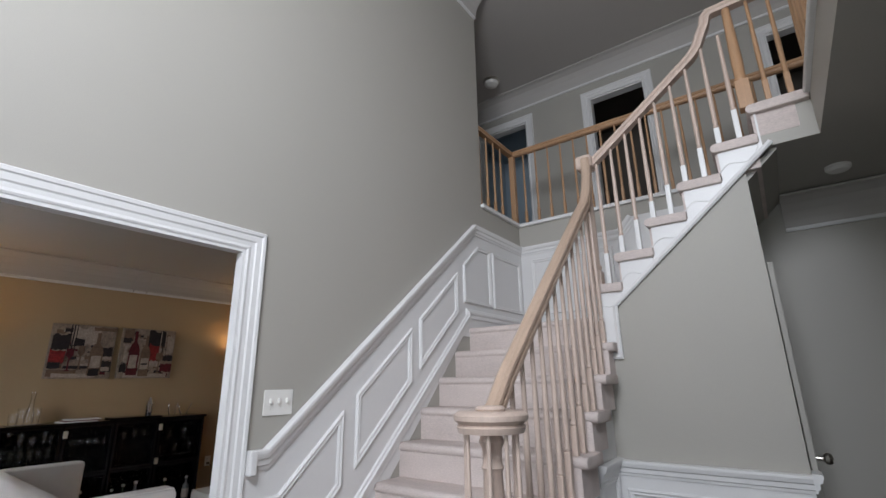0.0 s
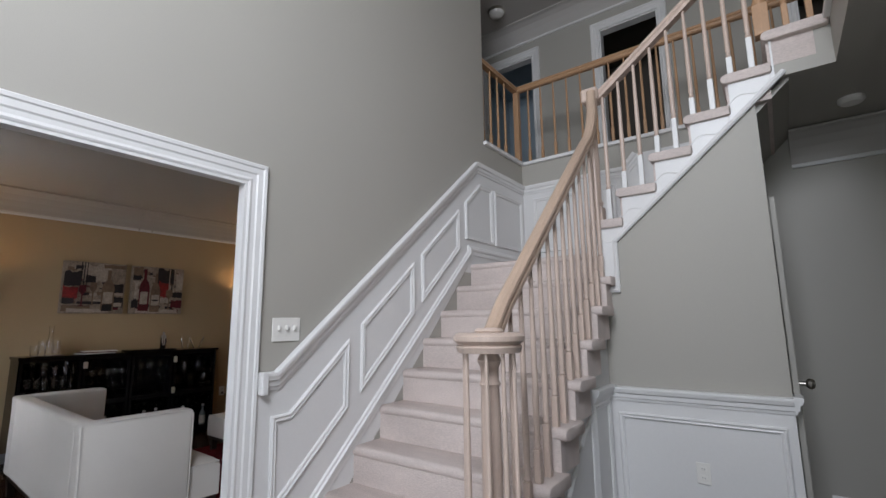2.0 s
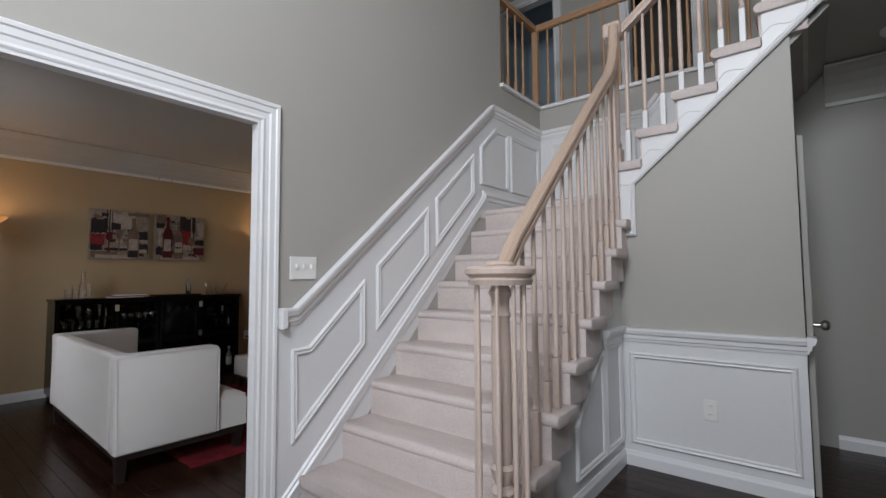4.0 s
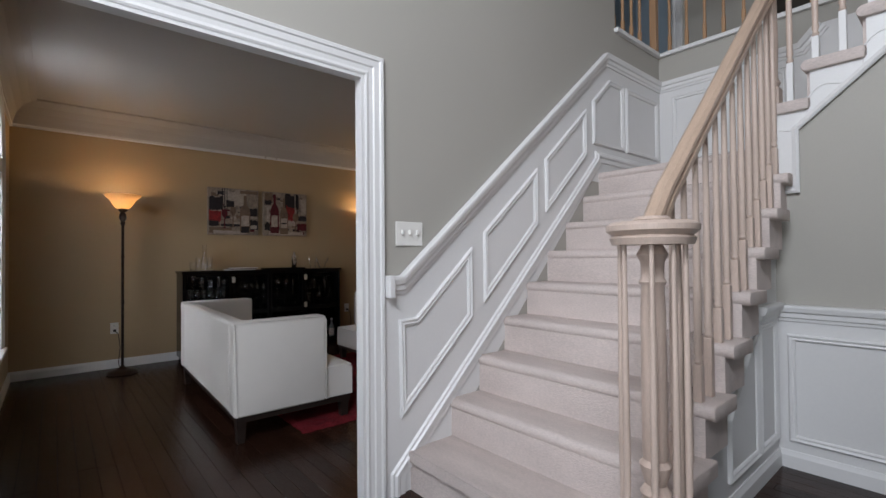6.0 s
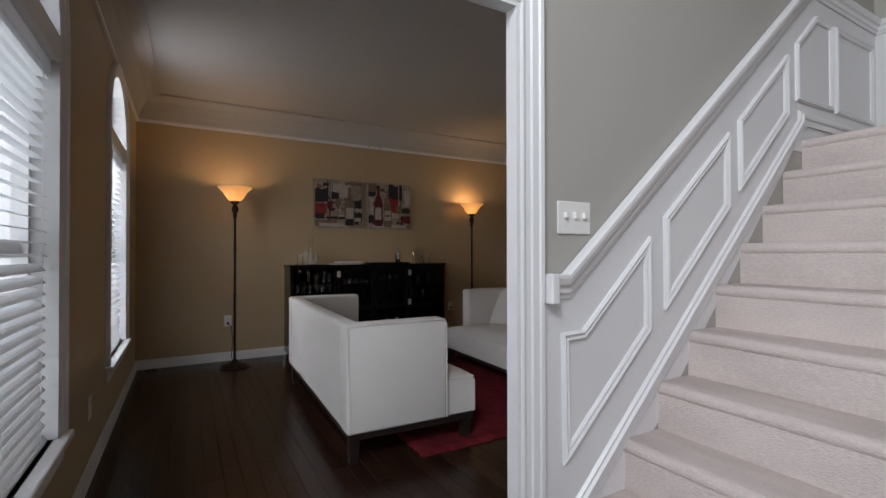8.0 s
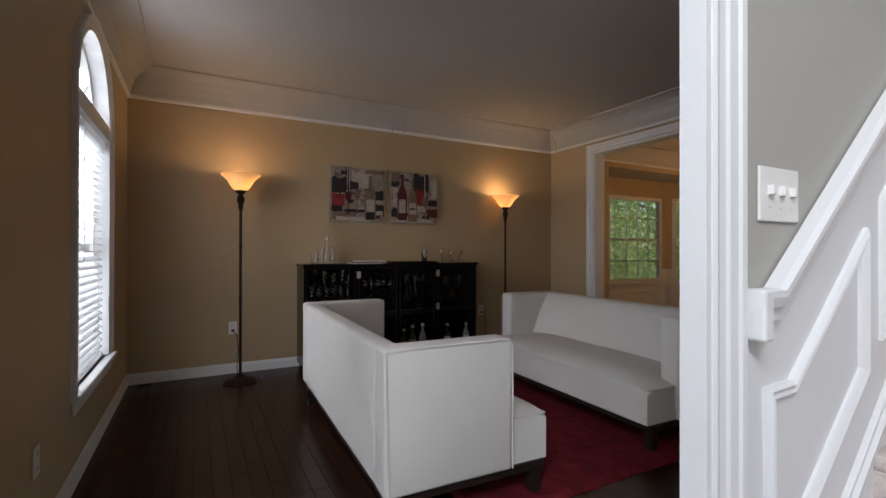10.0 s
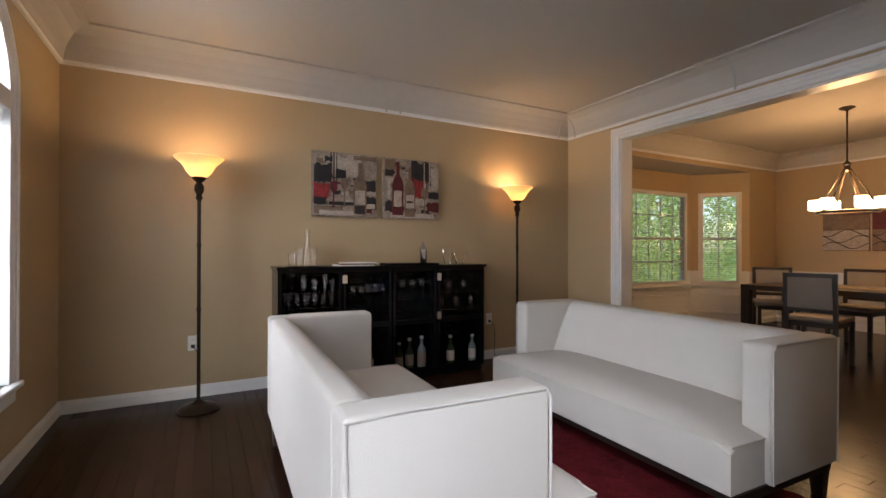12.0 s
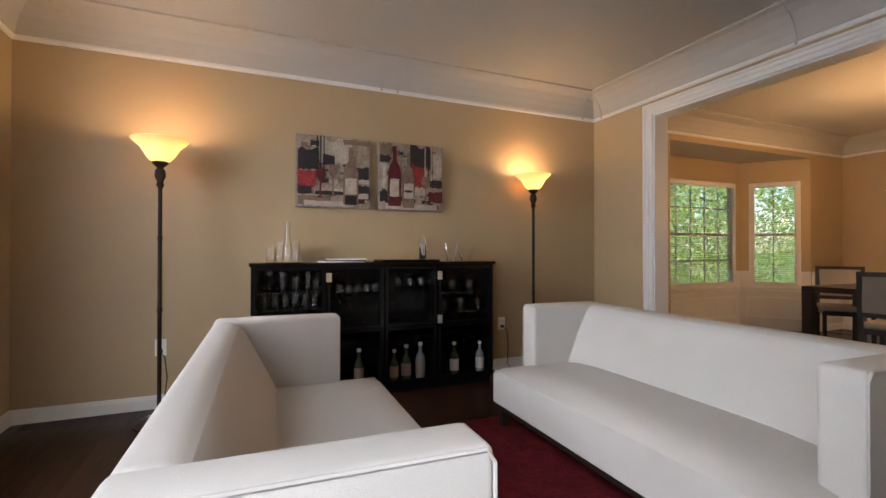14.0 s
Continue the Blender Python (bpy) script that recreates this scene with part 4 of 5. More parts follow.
def outlet(x, y, zc, nrm, plug=False, label="white duplex wall outlet"):
    """A duplex outlet on a wall whose outward normal is nrm ('+x', '+y', '-y')."""
    o = thing("outlet", label, "outlet")
    part("plate", soft(cube(-0.036, 0.036, 0, 0.006, -0.058, 0.058), 0.002, 1), M_PLATE, o)
    for zz in (-0.024, 0.024):
        s = part("socket", soft(cube(-0.017, 0.017, 0.0061, 0.0085, zz - 0.015, zz + 0.015), 0.001, 1), M_PLATE, o)
        for xx in (-0.006, 0.006):
            part("slot", cube(xx - 0.0012, xx + 0.0012, 0.0086, 0.0092, zz - 0.004, zz + 0.006), M_SLOT, s)
    if plug:
        part("plug", soft(cube(-0.013, 0.013, 0.0094, 0.032, -0.036, -0.012), 0.003), M_SLOT, o)
    o.matrix_world = Matrix.Translation((x, y, zc)) @ Matrix.Rotation(radians({"+y": 0, "+x": -90, "-y": 180}[nrm]), 4, "Z")
    return o


outlet(XW + 0.001, 0.865, 0.42, "+x", True)
outlet(XW + 0.001, 3.60, 0.42, "+x", True)
outlet(-3.60, YF + 0.001, 0.36, "+y")
outlet(-0.33, YW - 0.008, 0.42, "-y")
for y, yl, xl in ((0.865, 0.92, -5.745), (3.60, 3.835, -5.87)):
    pts = [(XW + 0.03, y, 0.395), (XW + 0.05, y + 0.03, 0.36), (XW + 0.05, y + 0.045, 0.22), (XW + 0.06, y + 0.03, 0.06), (XW + 0.12, y + 0.04, 0.012), (xl - 0.12, yl, 0.012)]
    tagged(part("lamp_cord", tube(bmesh.new(), pts, 0.004, 6), M_CORD, smooth=True), "thin dark lamp cord hanging from the outlet", "cord")

# three-gang switch plate on the stair wall
sw = thing("light_switch", "white three-gang toggle switch plate", "switch")
part("plate", soft(cube(0, 0.007, 1.642, 1.806, 1.205, 1.325), 0.003), M_PLATE, sw)
for y in (1.678, 1.724, 1.770):
    t = part("toggle", soft(cube(0.006, 0.020, y - 0.006, y + 0.006, 1.262, 1.284), 0.002), M_PLATE, sw)
    part("screw", lathe(bmesh.new(), [(0.003, 0.0), (0.003, 0.001)], (0.0078, y, 1.235), 8), M_NICKEL, t)
sw.location = (XS + 0.001, 0, 0)

# ---- bar cabinet ----
CX0, CX1, CY0, CY1, CZ = -6.03, -5.695, 1.438, 3.318, 0.983
cab = thing("bar_cabinet", "glossy black bar cabinet with glass doors, full of glassware", "cabinet")
part("back", cube(CX0, CX0 + 0.015, CY0, CY1, 0.05, CZ), M_BLACK, cab)
part("top", soft(cube(CX0, CX1 + 0.012, CY0 - 0.012, CY1 + 0.012, CZ, CZ + 0.025), 0.003), M_BLACK, cab)
part("plinth", cube(CX0, CX1 - 0.03, CY0 + 0.02, CY1 - 0.02, 0.0, 0.05), M_BLACK, cab)
part("bottom", cube(CX0 + 0.015, CX1 - 0.02, CY0, CY1, 0.05, 0.075), M_BLACK, cab)
bays = [CY0, CY0 + 0.50, CY0 + 0.935, CY0 + 1.37, CY1]
for y in bays:
    part("side_panel", cube(CX0 + 0.015, CX1 - 0.02, min(max(y - 0.01, CY0), CY1 - 0.02), min(max(y + 0.01, CY0 + 0.02), CY1), 0.075, CZ), M_BLACK, cab)
shelves = {0: (0.40, 0.68, 0.80), 1: (0.42, 0.66), 2: (0.42, 0.52, 0.70), 3: (0.42, 0.60, 0.76)}
for i, (a, b) in enumerate(zip(bays, bays[1:])):
    for zz in shelves[i]:
        sh = part("shelf", cube(CX0 + 0.015, CX1 - 0.03, a + 0.011, b - 0.011, zz - 0.008, zz), M_BLACK, cab)
        if i in (0, 3) and zz > 0.55:
            part("shelf_edge", cube(CX1 - 0.0299, CX1 - 0.026, a + 0.03, b - 0.03, zz - 0.008, zz), M_BARGLASS, sh, "pale glass shelf edge")
    for zz0, zz1 in ((0.08, 0.51), (0.515, 0.98)):
        d = part("door", cube(CX1 - 0.012, CX1 - 0.008, a + 0.008, b - 0.008, zz0, zz1), M_DOORGLASS, cab, "glass cabinet door")
        d.visible_shadow = False
        part("door_edge", sweep(bmesh.new(), [(CX1 - 0.012, a + 0.008, zz0), (CX1 - 0.012, b - 0.008, zz0), (CX1 - 0.012, b - 0.008, zz1), (CX1 - 0.012, a + 0.008, zz1)], [(0, 0), (0, 0.012), (0.022, 0.012), (0.022, 0)], (1, 0, 0), True), M_BLACK, d)
for y, zz in ((bays[1] + 0.02, 0.90), (bays[3] + 0.02, 0.90), (bays[3] + 0.02, 0.55)):
    part("hinge", soft(cube(CX1 - 0.006, CX1 + 0.006, y - 0.018, y + 0.018, zz - 0.032, zz + 0.032), 0.003), M_NICKEL, cab, "nickel glass-door clip")

GLASSPROF = {
    "tumbler": [(0.030, 0), (0.033, 0.004), (0.038, 0.095), (0.036, 0.095), (0.031, 0.012), (0.003, 0.011)],
    "highball": [(0.028, 0), (0.030, 0.004), (0.033, 0.140), (0.031, 0.140), (0.028, 0.014), (0.003, 0.013)],
    "wine_glass": [(0.032, 0), (0.032, 0.003), (0.006, 0.008), (0.0045, 0.075), (0.012, 0.085), (0.034, 0.115), (0.037, 0.140), (0.030, 0.175), (0.0285, 0.175), (0.035, 0.140), (0.032, 0.117), (0.004, 0.090)],
}


def glass(kind, x, y, z):
    g = part(kind, lathe(bmesh.new(), GLASSPROF[kind], n=14, cap=False), M_BARGLASS, smooth=True)
    g.location = (x, y, z)
    return tagged(g, "clear %s in the bar cabinet" % kind.replace("_", " "), "glass", "bar glassware")


def bottle(x, y, z, h, col, name):
    b = thing("bottle", name, "bottle", "bar bottles", (x, y, z))
    r = h * 0.14
    part("body", lathe(bmesh.new(), [(r * 0.9, 0), (r, 0.01), (r, h * 0.55), (r * 0.85, h * 0.63), (r * 0.35, h * 0.74), (r * 0.33, h * 0.92)], n=16), col, b, smooth=True)
    part("cap", lathe(bmesh.new(), [(r * 0.42, h * 0.92), (r * 0.42, h)], n=12), M_NICKEL, b)
    part("label", lathe(bmesh.new(), [(r * 1.01, h * 0.12), (r * 1.01, h * 0.48)], n=16, cap=False), M_PLIGHT if y > 2.9 else M_PTAN, b, "paper label")
    return b


M_GREENGLASS = material("green_bottle_glass", (0.03, 0.045, 0.02), 0.08, vary=0.2)
M_CLEARB = material("pale_bottle_glass", (0.16, 0.17, 0.16), 0.06, vary=0.1)
for y, kind in ((1.56, "wine_glass"), (1.65, "highball"), (1.74, "tumbler"), (1.83, "highball"), (1.89, "tumbler")):
    glass(kind, -5.82, y, 0.801 if kind != "wine_glass" else 0.801)
for i in range(6):
    glass("tumbler", -5.80, 1.53 + 0.066 * i * 1.05, 0.681)
    if i < 5:
        glass("tumbler", -5.80, 2.90 + 0.08 * i, 0.761 if i % 2 else 0.601)
        glass("wine_glass", -5.83, 2.06 + 0.07 * i, 0.661)
for y in (2.52, 2.62, 2.72):
    glass("wine_glass", -5.83, y, 0.701)
for y, zz, h, c, lab in ((3.00, 0.076, 0.26, M_GREENGLASS, "squat green bottle with a pale label"), (3.24, 0.076, 0.25, M_CLEARB, "clear bottle with a pale label"), (2.58, 0.076, 0.27, M_GREENGLASS, "dark wine bottle on the cabinet shelf"),
                         (2.70, 0.076, 0.28, M_CLEARB, "clear spirits bottle in the cabinet"), (2.20, 0.076, 0.27, M_GREENGLASS, "dark wine bottle on the cabinet shelf"), (2.48, 0.076, 0.24, M_GREENGLASS, "dark wine bottle on the cabinet shelf")):
    bottle(-5.80, y, zz, h, c, lab)
# on top: carafe with glasses on a tray, magazines, mat with shaker, bar tools
TOP = CZ + 0.025
tray = thing("tray", "small chrome-edged glass tray", "tray", at=(-5.86, 1.66, TOP))
part("plate", soft(cube(-0.08, 0.08, -0.13, 0.13, 0, 0.008), 0.003), M_CHROME, tray)
for y, k in ((1.575, "tumbler"), (1.63, "highball"), (1.74, "highball")):
    g = glass(k, -5.87, y, TOP + 0.009)
    tagged(g, "clear %s on a tray" % k)
c = part("carafe", lathe(bmesh.new(), [(0.034, 0), (0.036, 0.01), (0.034, 0.09), (0.018, 0.17), (0.017, 0.24), (0.022, 0.285), (0.020, 0.285), (0.014, 0.24), (0.015, 0.168), (0.030, 0.09), (0.032, 0.012), (0.004, 0.011)], n=18, cap=False), M_BARGLASS, smooth=True)
c.location = (-5.85, 1.685, TOP + 0.009)
tagged(c, "slender clear glass carafe on a tray", "carafe")
for i, (mt, lab) in enumerate(((M_PLATE, "white magazine"), (M_PWINE, "dark red magazine"), (M_PLATE, "pale magazine on a stack"))):
    o = part("magazine", soft(cube(-0.10, 0.10, -0.15, 0.15, 0, 0.009), 0.001, 1), mt)
    o.matrix_world = pose(-5.84, 2.07 + 0.02 * i, TOP + 0.0092 * i, 0, 0, 6 - 7 * i)
    tagged(o, lab + " lying on the bar cabinet", "magazine", "magazine stack")
o = part("bar_mat", soft(cube(-5.98, -5.72, 2.36, 2.84, TOP, TOP + 0.018), 0.004), M_BLACK)
tagged(o, "black lacquer tray on the bar cabinet", "tray")
sh = thing("cocktail_shaker", "polished steel cocktail shaker", "shaker", at=(-5.84, 2.735, TOP + 0.018))
part("body", lathe(bmesh.new(), [(0.028, 0), (0.031, 0.01), (0.040, 0.115), (0.041, 0.12)], n=18), M_CHROME, sh, smooth=True)
part("lid", lathe(bmesh.new(), [(0.041, 0.121), (0.036, 0.145), (0.020, 0.165), (0.018, 0.185), (0.012, 0.195)], n=18), M_CHROME, sh, "rounded steel lid", True)
for y, r in ((2.965, 12), (3.02, -8), (3.10, 25), (3.15, -22)):
    tl = part("bar_tool", tube(bmesh.new(), [(0, 0, 0.009), (0, 0, 0.07), (0, 0.004, 0.13), (0, 0.008, 0.15)], 0.0075, 8), M_CHROME, smooth=True)
    tl.matrix_world = pose(-5.84, y, TOP, r, 0, 0)
    tagged(tl, "polished steel bar tool standing on the cabinet", "bar tool", "bar tools")

# ---- canvases above the cabinet ----
def canvas(y0, y1, z0, z1, shapes):
    cv = thing("painting", "square canvas of wine bottles in red, black and cream", "painting", "wine canvases", (XW, (y0 + y1) / 2, z0))
    W, H = y1 - y0, z1 - z0
    part("canvas", soft(cube(0.004, 0.040, -W / 2, W / 2, 0, H), 0.003), M_CANVAS, cv)
    for i, (pts, mt) in enumerate(shapes):
        t = 0.0402 + 0.00025 * i
        part("brushwork", prism(bmesh.new(), [((u - 0.5) * W, v * H) for u, v in pts], "x", t, t + 0.0002), mt, cv)


def strokes(seed, n):
    """Loose dabs of paint: dark, red and pale, mostly wider than high."""
    rnd = random.Random(seed)
    out = []
    for _ in range(n):
        u, v, w, h = rnd.uniform(0.03, 0.80), rnd.uniform(0.03, 0.90), rnd.uniform(0.05, 0.17), rnd.uniform(0.015, 0.08)
        tone = rnd.choice((M_PBLACK, M_PBLACK, M_PWINE, M_PTAN, M_PLIGHT, M_PLIGHT, M_PTAN))
        lo = [(u + w * t / 5, v + rnd.uniform(-0.012, 0.012)) for t in range(6)]
        hi = [(u + w * t / 5 + rnd.uniform(-0.006, 0.006), v + h + rnd.uniform(-0.015, 0.012)) for t in range(5, -1, -1)]
        out.append(([(min(0.985, max(0.015, p)), min(0.985, max(0.015, q))) for p, q in lo + hi], tone))
    return out


def rect(a, b, c, d, j=0.012):
    if j < 0.01:
        return [(a, c), ((a + b) / 2, c - j), (b, c + j), (b - j, (c + d) / 2), (b, d), ((a + b) / 2, d + j), (a + j, d - j)]
    rnd = random.Random(int(a * 997 + d * 1013))
    n, w, h = 7, b - a, d - c
    lo = [(a + w * t / n, c + rnd.uniform(-0.10, 0.06) * h) for t in range(n + 1)]
    hi = [(a + w * t / n + rnd.uniform(-0.03, 0.03) * w, d + rnd.uniform(-0.14, 0.08) * h) for t in range(n, -1, -1)]
    return [(min(0.985, max(0.015, p)), min(0.985, max(0.015, q))) for p, q in lo + hi]


def bottle_shape(c, base, top, w):
    h = top - base
    return [(c - w, base), (c + w, base), (c + w, base + h * 0.55), (c + w * 0.8, base + h * 0.66), (c + w * 0.3, base + h * 0.76), (c + w * 0.28, top), (c - w * 0.28, top), (c - w * 0.3, base + h * 0.76), (c - w * 0.8, base + h * 0.66), (c - w, base + h * 0.55)]


def goblet(c, base, top, w):
    h = top - base
    return [(c - w, base), (c + w, base), (c + 0.012, base + 0.02), (c + 0.010, base + h * 0.55), (c + w, base + h * 0.72), (c + w * 0.85, top), (c - w * 0.85, top), (c - w, base + h * 0.72), (c - 0.010, base + h * 0.55), (c - 0.012, base + 0.02)]


canvas(1.757, 2.345, 1.435, 2.002, strokes(3, 46) + [
    (rect(0.02, 0.28, 0.52, 0.80), M_PBLACK), (rect(0.02, 0.24, 0.28, 0.52), M_PRED), (rect(0.02, 0.20, 0.18, 0.30), M_PBLACK), (rect(0.30, 0.74, 0.62, 0.96), M_PLIGHT),
    (rect(0.76, 0.97, 0.42, 0.60), M_PBLACK), (rect(0.78, 0.98, 0.12, 0.34), M_PBLACK), (rect(0.80, 0.97, 0.36, 0.41), M_PLIGHT), (rect(0.80, 0.96, 0.14, 0.22), M_PLIGHT), (rect(0.62, 0.98, 0.90, 0.97), M_PTAN),
    (rect(0.24, 0.62, 0.18, 0.23, 0.004), M_PBLACK), (rect(0.02, 0.45, 0.04, 0.16), M_PTAN), (rect(0.10, 0.75, 0.02, 0.09), M_PLIGHT), (rect(0.34, 0.50, 0.60, 0.74), M_PBLACK),
    (rect(0.26, 0.28, 0.45, 0.99, 0.001), M_PBLACK), (rect(0.305, 0.325, 0.45, 0.99, 0.001), M_PBLACK), (rect(0.35, 0.365, 0.45, 0.99, 0.001), M_PBLACK),
    (bottle_shape(0.715, 0.06, 0.86, 0.105), M_PTAN), (rect(0.635, 0.80, 0.20, 0.42, 0.006), M_PLIGHT), (rect(0.63, 0.80, 0.05, 0.18, 0.006), M_PBLACK),
    (goblet(0.31, 0.14, 0.54, 0.06), M_PWINE), (goblet(0.475, 0.16, 0.60, 0.055), M_PTAN)])
canvas(2.405, 2.985, 1.435, 2.002, strokes(8, 46) + [
    (rect(0.02, 0.20, 0.78, 0.98), M_PTAN), (rect(0.02, 0.16, 0.70, 0.80), M_PBLACK), (rect(0.48, 0.80, 0.66, 0.98), M_PBLACK), (rect(0.50, 0.72, 0.36, 0.70), M_PRED), (rect(0.84, 0.98, 0.52, 0.90), M_PLIGHT),
    (rect(0.78, 0.98, 0.36, 0.48), M_PBLACK), (rect(0.76, 0.98, 0.14, 0.30), M_PWINE), (rect(0.55, 0.74, 0.24, 0.36), M_PLIGHT), (rect(0.02, 0.14, 0.12, 0.28), M_PBLACK), (rect(0.10, 0.90, 0.02, 0.10), M_PLIGHT),
    (rect(0.70, 0.72, 0.46, 0.97, 0.001), M_PLIGHT), (rect(0.75, 0.77, 0.46, 0.97, 0.001), M_PBLACK), (rect(0.80, 0.815, 0.46, 0.97, 0.001), M_PLIGHT),
    (bottle_shape(0.24, 0.06, 0.94, 0.095), M_PWINE), (rect(0.165, 0.31, 0.20, 0.46, 0.006), M_PLIGHT), (bottle_shape(0.45, 0.04, 0.86, 0.09), M_PTAN), (rect(0.375, 0.53, 0.18, 0.40, 0.006), M_PLIGHT), (rect(0.39, 0.51, 0.27, 0.30, 0.003), M_PBLACK),
    (goblet(0.72, 0.10, 0.52, 0.07), M_PTAN), (rect(0.06, 0.12, 0.30, 0.66), M_PLIGHT)])

# ---- dining room ----
def dining_chair():
    ch = thing("dining_chair", "dark wooden dining chair with taupe padded seat and back", "chair", "chairs round the dining table")
    for x in (-0.20, 0.20):
        part("leg", prism(bmesh.new(), [(0.19, 0), (0.225, 0), (0.225, 0.44), (0.185, 0.44)], "x", x - 0.018, x + 0.018), M_DARKWOOD, ch)
        part("leg", prism(bmesh.new(), [(-0.26, 0), (-0.225, 0), (-0.19, 0.44), (-0.225, 0.92), (-0.25, 0.92), (-0.225, 0.44)], "x", x - 0.018, x + 0.018), M_DARKWOOD, ch)
    part("apron", cube(-0.20, 0.20, -0.20, 0.20, 0.39, 0.44), M_DARKWOOD, ch)
    part("seat", soft(cube(-0.22, 0.22, -0.21, 0.23, 0.441, 0.495), 0.018, 3), M_CHAIRFAB, ch, "taupe padded seat", True)
    part("back_frame", sweep(bmesh.new(), [(-0.20, -0.222, 0.56), (0.20, -0.222, 0.56), (0.20, -0.235, 0.90), (-0.20, -0.235, 0.90)], [(-0.02, -0.012), (-0.02, 0.014), (0.02, 0.014), (0.02, -0.012)], (0, -1, 0), True), M_DARKWOOD, ch)
    part("backrest", soft(cube(-0.185, 0.185, -0.245, -0.215, 0.575, 0.885), 0.008), M_CHAIRFAB, ch, "taupe padded back", True)
    return ch


TX0, TX1, TY0, TY1 = -5.14, -3.50, 6.55, 7.55
tb = thing("dining_table", "dark wooden dining table with square legs", "table")
part("tabletop", soft(cube(TX0, TX1, TY0, TY1, 0.69, 0.745), 0.004), M_DARKWOOD, tb)
for x in (TX0 + 0.045, TX1 - 0.045):
    for y in (TY0 + 0.045, TY1 - 0.045):
        part("leg", soft(cube(x - 0.045, x + 0.045, y - 0.045, y + 0.045, 0, 0.69), 0.004, 1), M_DARKWOOD, tb)
first = dining_chair()
first.matrix_basis = pose(-4.31, 6.42, 0, 0, 0, 4)
for x, y, r in ((-4.50, 7.78, 178), (-3.90, 7.78, 182), (-5.24, 7.52, 215)):
    copy_thing(first, pose(x, y, 0, 0, 0, r))
for x, y in ((-4.45, 7.0), (-3.95, 7.05)):
    o = part("placemat", soft(cube(x - 0.2, x + 0.2, y - 0.14, y + 0.14, 0.7452, 0.751), 0.002, 1), M_CHAIRFAB)
    tagged(o, "taupe placemat on the dining table", "placemat", "placemats")
HX, HY = -4.30, 7.0
chd = thing("chandelier", "bronze ring chandelier with six lit square glass shades", "chandelier", at=(HX, HY, 0))
part("canopy", lathe(bmesh.new(), [(0.07, ZC), (0.07, ZC - 0.012), (0.03, ZC - 0.03), (0.012, ZC - 0.04)], n=20), M_BRONZE, chd, smooth=True)
part("stem", lathe(bmesh.new(), [(0.008, 2.05), (0.008, ZC - 0.03)], n=8), M_BRONZE, chd)
part("hub", lathe(bmesh.new(), [(0.01, 1.98), (0.035, 2.0), (0.025, 2.04), (0.04, 2.06), (0.015, 2.10)], n=14), M_BRONZE, chd, smooth=True)
part("ring", tube(bmesh.new(), [(0.26 * math.cos(radians(a)), 0.26 * math.sin(radians(a)), 1.555) for a in range(0, 360, 12)], 0.014, 8, True), M_BRONZE, chd, smooth=True)
for a in range(15, 375, 60):
    c, s = math.cos(radians(a)), math.sin(radians(a))
    part("arm", tube(bmesh.new(), [(0.02 * c, 0.02 * s, 2.03), (0.14 * c, 0.14 * s, 1.80), (0.26 * c, 0.26 * s, 1.56)], 0.007, 6), M_BRONZE, chd)
    part("shade", soft(cube(0.27 * c - 0.048, 0.27 * c + 0.048, 0.27 * s - 0.048, 0.27 * s + 0.048, 1.585, 1.70), 0.01), M_OPAL, chd, "lit opal glass shade")
lamp("chandelier_light", "POINT", pose(HX, HY, 1.78), 40, (1.0, 0.55, 0.23), size=0.12)
# two-panel picture on the dining wall
for x0, x1, mt in ((-5.40, -4.86, M_PTAN), (-4.83, -4.40, M_PWINE)):
    pic = thing("dining_picture", "canvas with pale branches on brown and plum", "picture", "dining room canvases", ((x0 + x1) / 2, YN, 1.14))
    W = (x1 - x0) / 2
    part("canvas", soft(cube(-W, W, -0.035, -0.004, 0, 0.56), 0.003), mt, pic)
    part("field", cube(-W + 0.004, W - 0.004, -0.0365, -0.0355, 0.01, 0.30), M_PLIGHT if mt is M_PTAN else M_PTAN, pic)
    for i in range(3):
        part("branch", tube(bmesh.new(), [(-W + 2 * W * t / 10 * 0.98 + 0.005, -0.037, 0.08 + 0.09 * i + 0.05 * math.sin(t * 0.7 + i * 2)) for t in range(11)], 0.006, 5), M_PBLACK, pic)

# ceiling fixtures
cl = thing("ceiling_light", "small flush bronze ceiling light, unlit", "ceiling light", at=(-2.50, 5.10, ZT))
part("rim", lathe(bmesh.new(), [(0.11, 0), (0.12, -0.02), (0.10, -0.035)], n=24), M_NICKEL, cl, smooth=True)
part("bowl", lathe(bmesh.new(), [(0.10, -0.033), (0.085, -0.07), (0.05, -0.09), (0.006, -0.098)], n=24), M_PLATE, cl, "frosted glass bowl", True)
sd = thing("smoke_detector", "round white smoke detector", "smoke detector", at=(0.62, 4.02, ZC))
part("body", lathe(bmesh.new(), [(0.07, 0), (0.07, -0.02), (0.055, -0.035), (0.01, -0.037)], n=24), M_PLATE, sd, smooth=True)

# ---- outdoors ----
setting("ground", cube(-400, 400, -400, 400, -0.6, -0.45), M_GRASS, "grass outside", "ground")


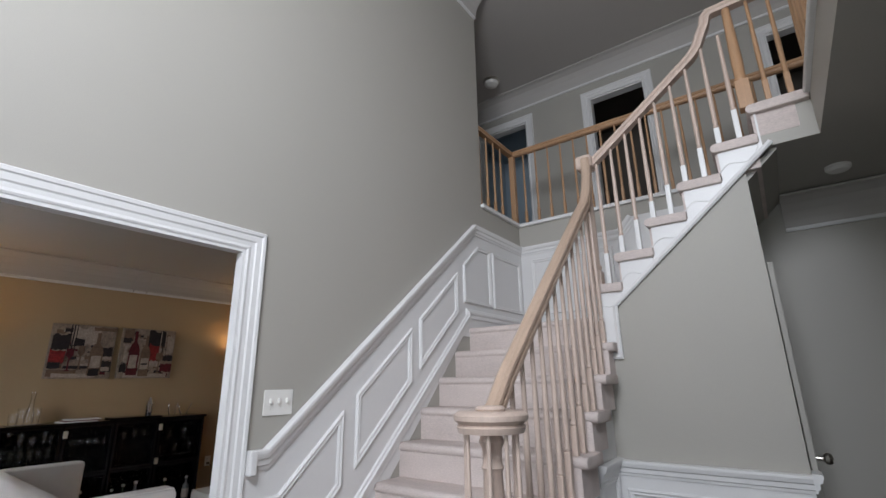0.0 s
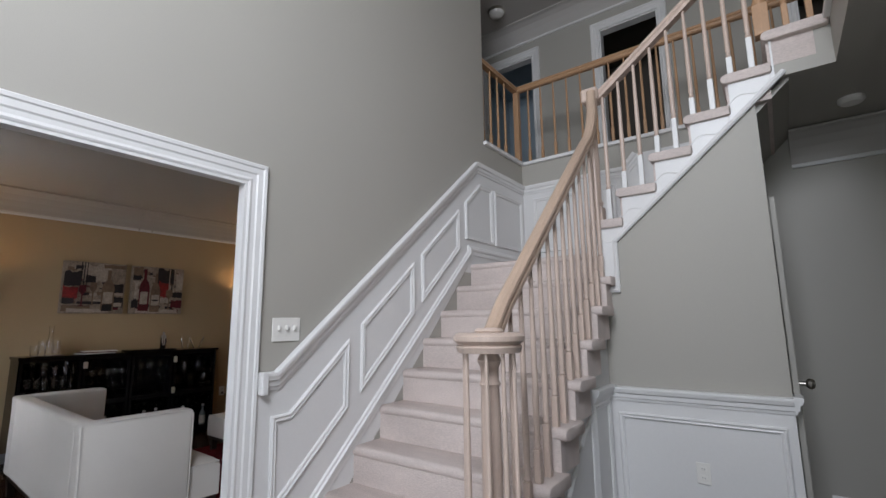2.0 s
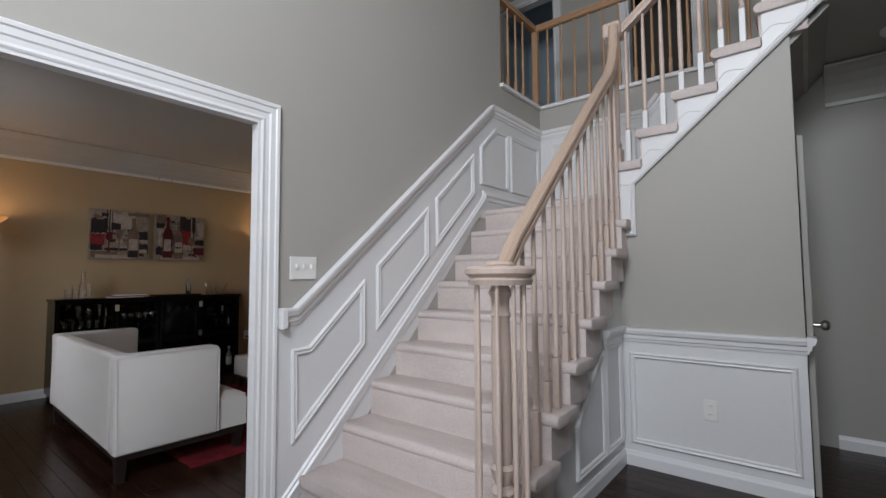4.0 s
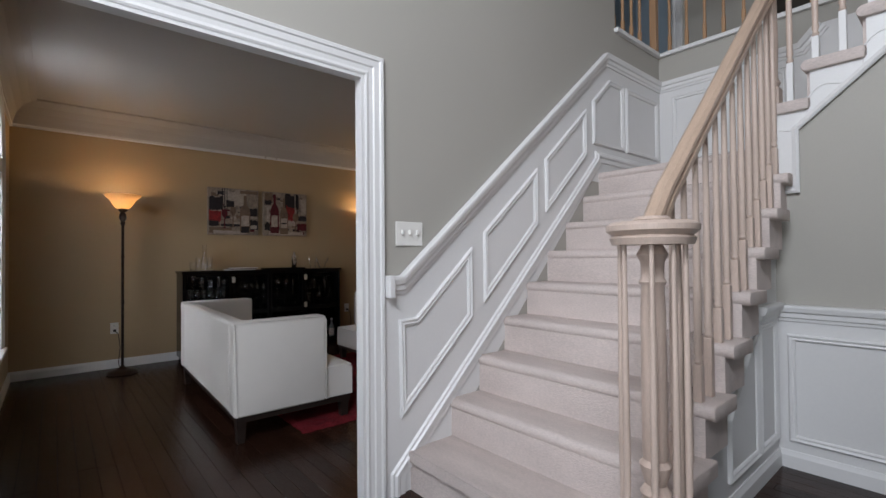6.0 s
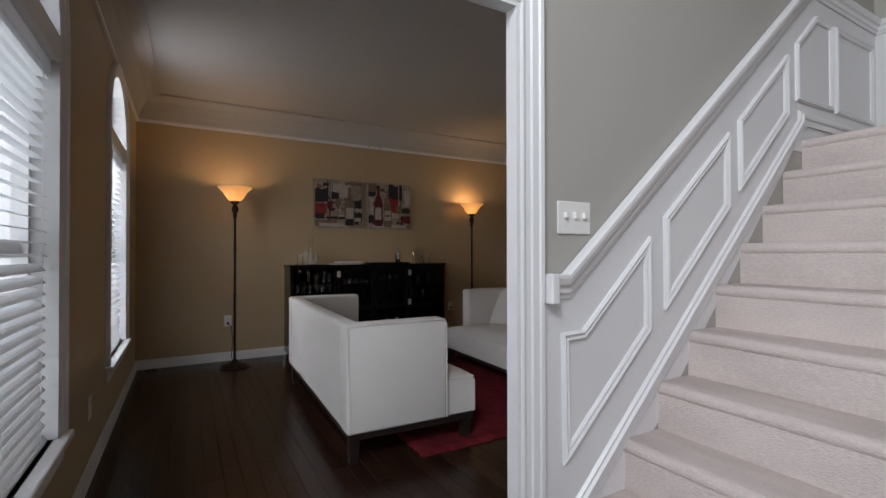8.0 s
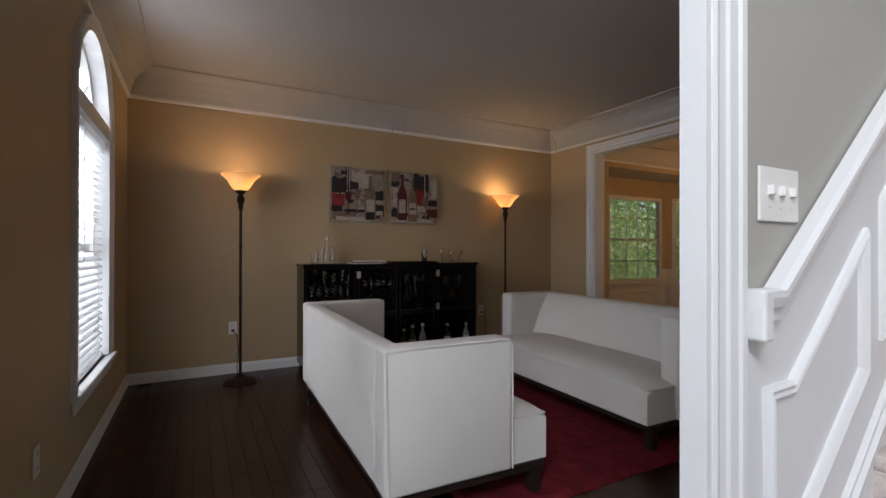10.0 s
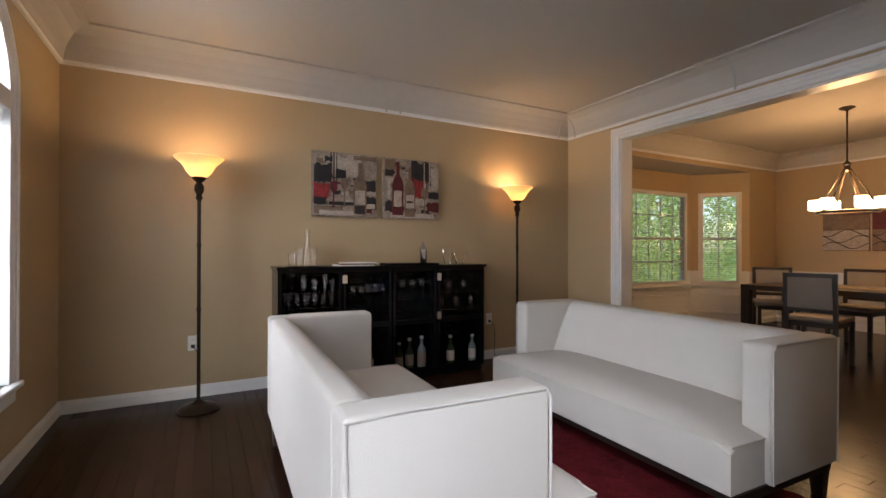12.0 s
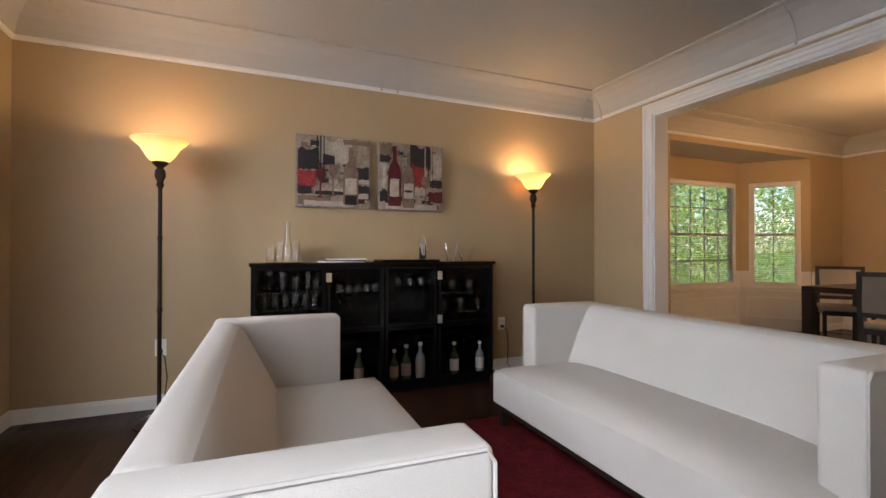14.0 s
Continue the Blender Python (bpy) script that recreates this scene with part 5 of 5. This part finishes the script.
def tree(x, y, h, seed):
    rnd = random.Random(seed)
    t = thing("tree", "leafy green tree beyond the windows", "tree", "trees outside", (x, y, -0.45))
    bm = lathe(bmesh.new(), [(0.16, 0), (0.12, 0.8), (0.09, h * 0.5), (0.03, h * 0.85)], n=10)
    for i in range(7):
        a, zz = rnd.uniform(0, 6.28), h * rnd.uniform(0.3, 0.7)
        r = rnd.uniform(0.8, 1.5)
        tube(bm, [(0, 0, zz), (0.5 * r * math.cos(a), 0.5 * r * math.sin(a), zz + 0.4), (r * math.cos(a), r * math.sin(a), zz + 0.6)], 0.03, 5)
    part("trunk", bm, M_BARK, t)
    bm = bmesh.new()
    for i in range(9000):
        a, u = rnd.uniform(0, 6.28), rnd.random()
        rr = 1.9 * math.sqrt(rnd.random()) * (0.55 + 0.45 * math.sin(math.pi * min(1, u * 1.05))) * (1 + 0.3 * math.sin(3 * a + seed))
        p = Vector((rr * math.cos(a), rr * math.sin(a), 0.3 + u * (h - 0.3)))
        d = Vector((rnd.gauss(0, 1), rnd.gauss(0, 1), rnd.gauss(0, 1))).normalized()
        e = d.orthogonal().normalized()
        s = rnd.uniform(0.035, 0.08)
        q = [bm.verts.new(p + v) for v in (d * s, e * s * 0.45, -d * s, -e * s * 0.45)]
        bm.faces.new(q)
    part("crown", bm, M_LEAF, t)


for i, (x, y, h) in enumerate(((-10.2, 8.2, 5.2), (-10.8, 10.6, 5.8), (-9.6, 12.6, 5.5), (-12.4, 13.4, 6.5), (-11.6, 6.0, 5.0), (-8.2, 14.8, 6.0), (-14, 10.5, 6.5))):
    tree(x, y, h, i)

# ---- floor boards ----
random.seed(11)
boards = bpy.data.objects["floor"]
W = 0.083
lengths = (0.7, 0.95, 1.2, 1.5)
shared = []
for ln in lengths:
    bm = cube(0.0008, ln - 0.0008, 0.0006, W - 0.0006, -0.02, 0)
    bmesh.ops.bevel(bm, geom=[e for e in bm.edges if all(v.co.z > -0.001 for v in e.verts)], offset=0.0012, segments=1, affect="EDGES")
    me = bpy.data.meshes.new("board")
    bm.to_mesh(me)
    bm.free()
    me.materials.append(M_PLANK)
    shared.append(me)
near, rest = 0, bmesh.new()
y = -1.1
while y < 9.2:
    x = -6.9 - random.uniform(0, 1.2)
    while x < 3.0:
        i = random.randrange(4)
        ln = lengths[i]
        if x + ln > 3.0:
            break
        mid = x + ln / 2
        inside = (mid > XW - 0.4) and not (mid > 3.2)
        if inside:
            if near < 300 and (-5.9 < mid < -2.0 and 0.1 < y < 1.9) or (near < 300 and -4.2 < mid < -2.0 and 3.4 < y < 6.0) or (near < 300 and -1.2 < mid < 0.9 and 2.6 < y < 4.5):
                o = new("board", shared[i])
                o.parent = boards
                o.location = (x, y, 0)
                o.rotation_euler = (random.uniform(-0.005, 0.005), 0, 0)
                near += 1
            else:
                box(rest, x + 0.0008, x + ln - 0.0008, y + 0.0006, y + W - 0.0006, -0.02, 0)
        x += ln
    y += W
tagged(part("board_rest", rest, M_PLANK, boards), kind="stuff")
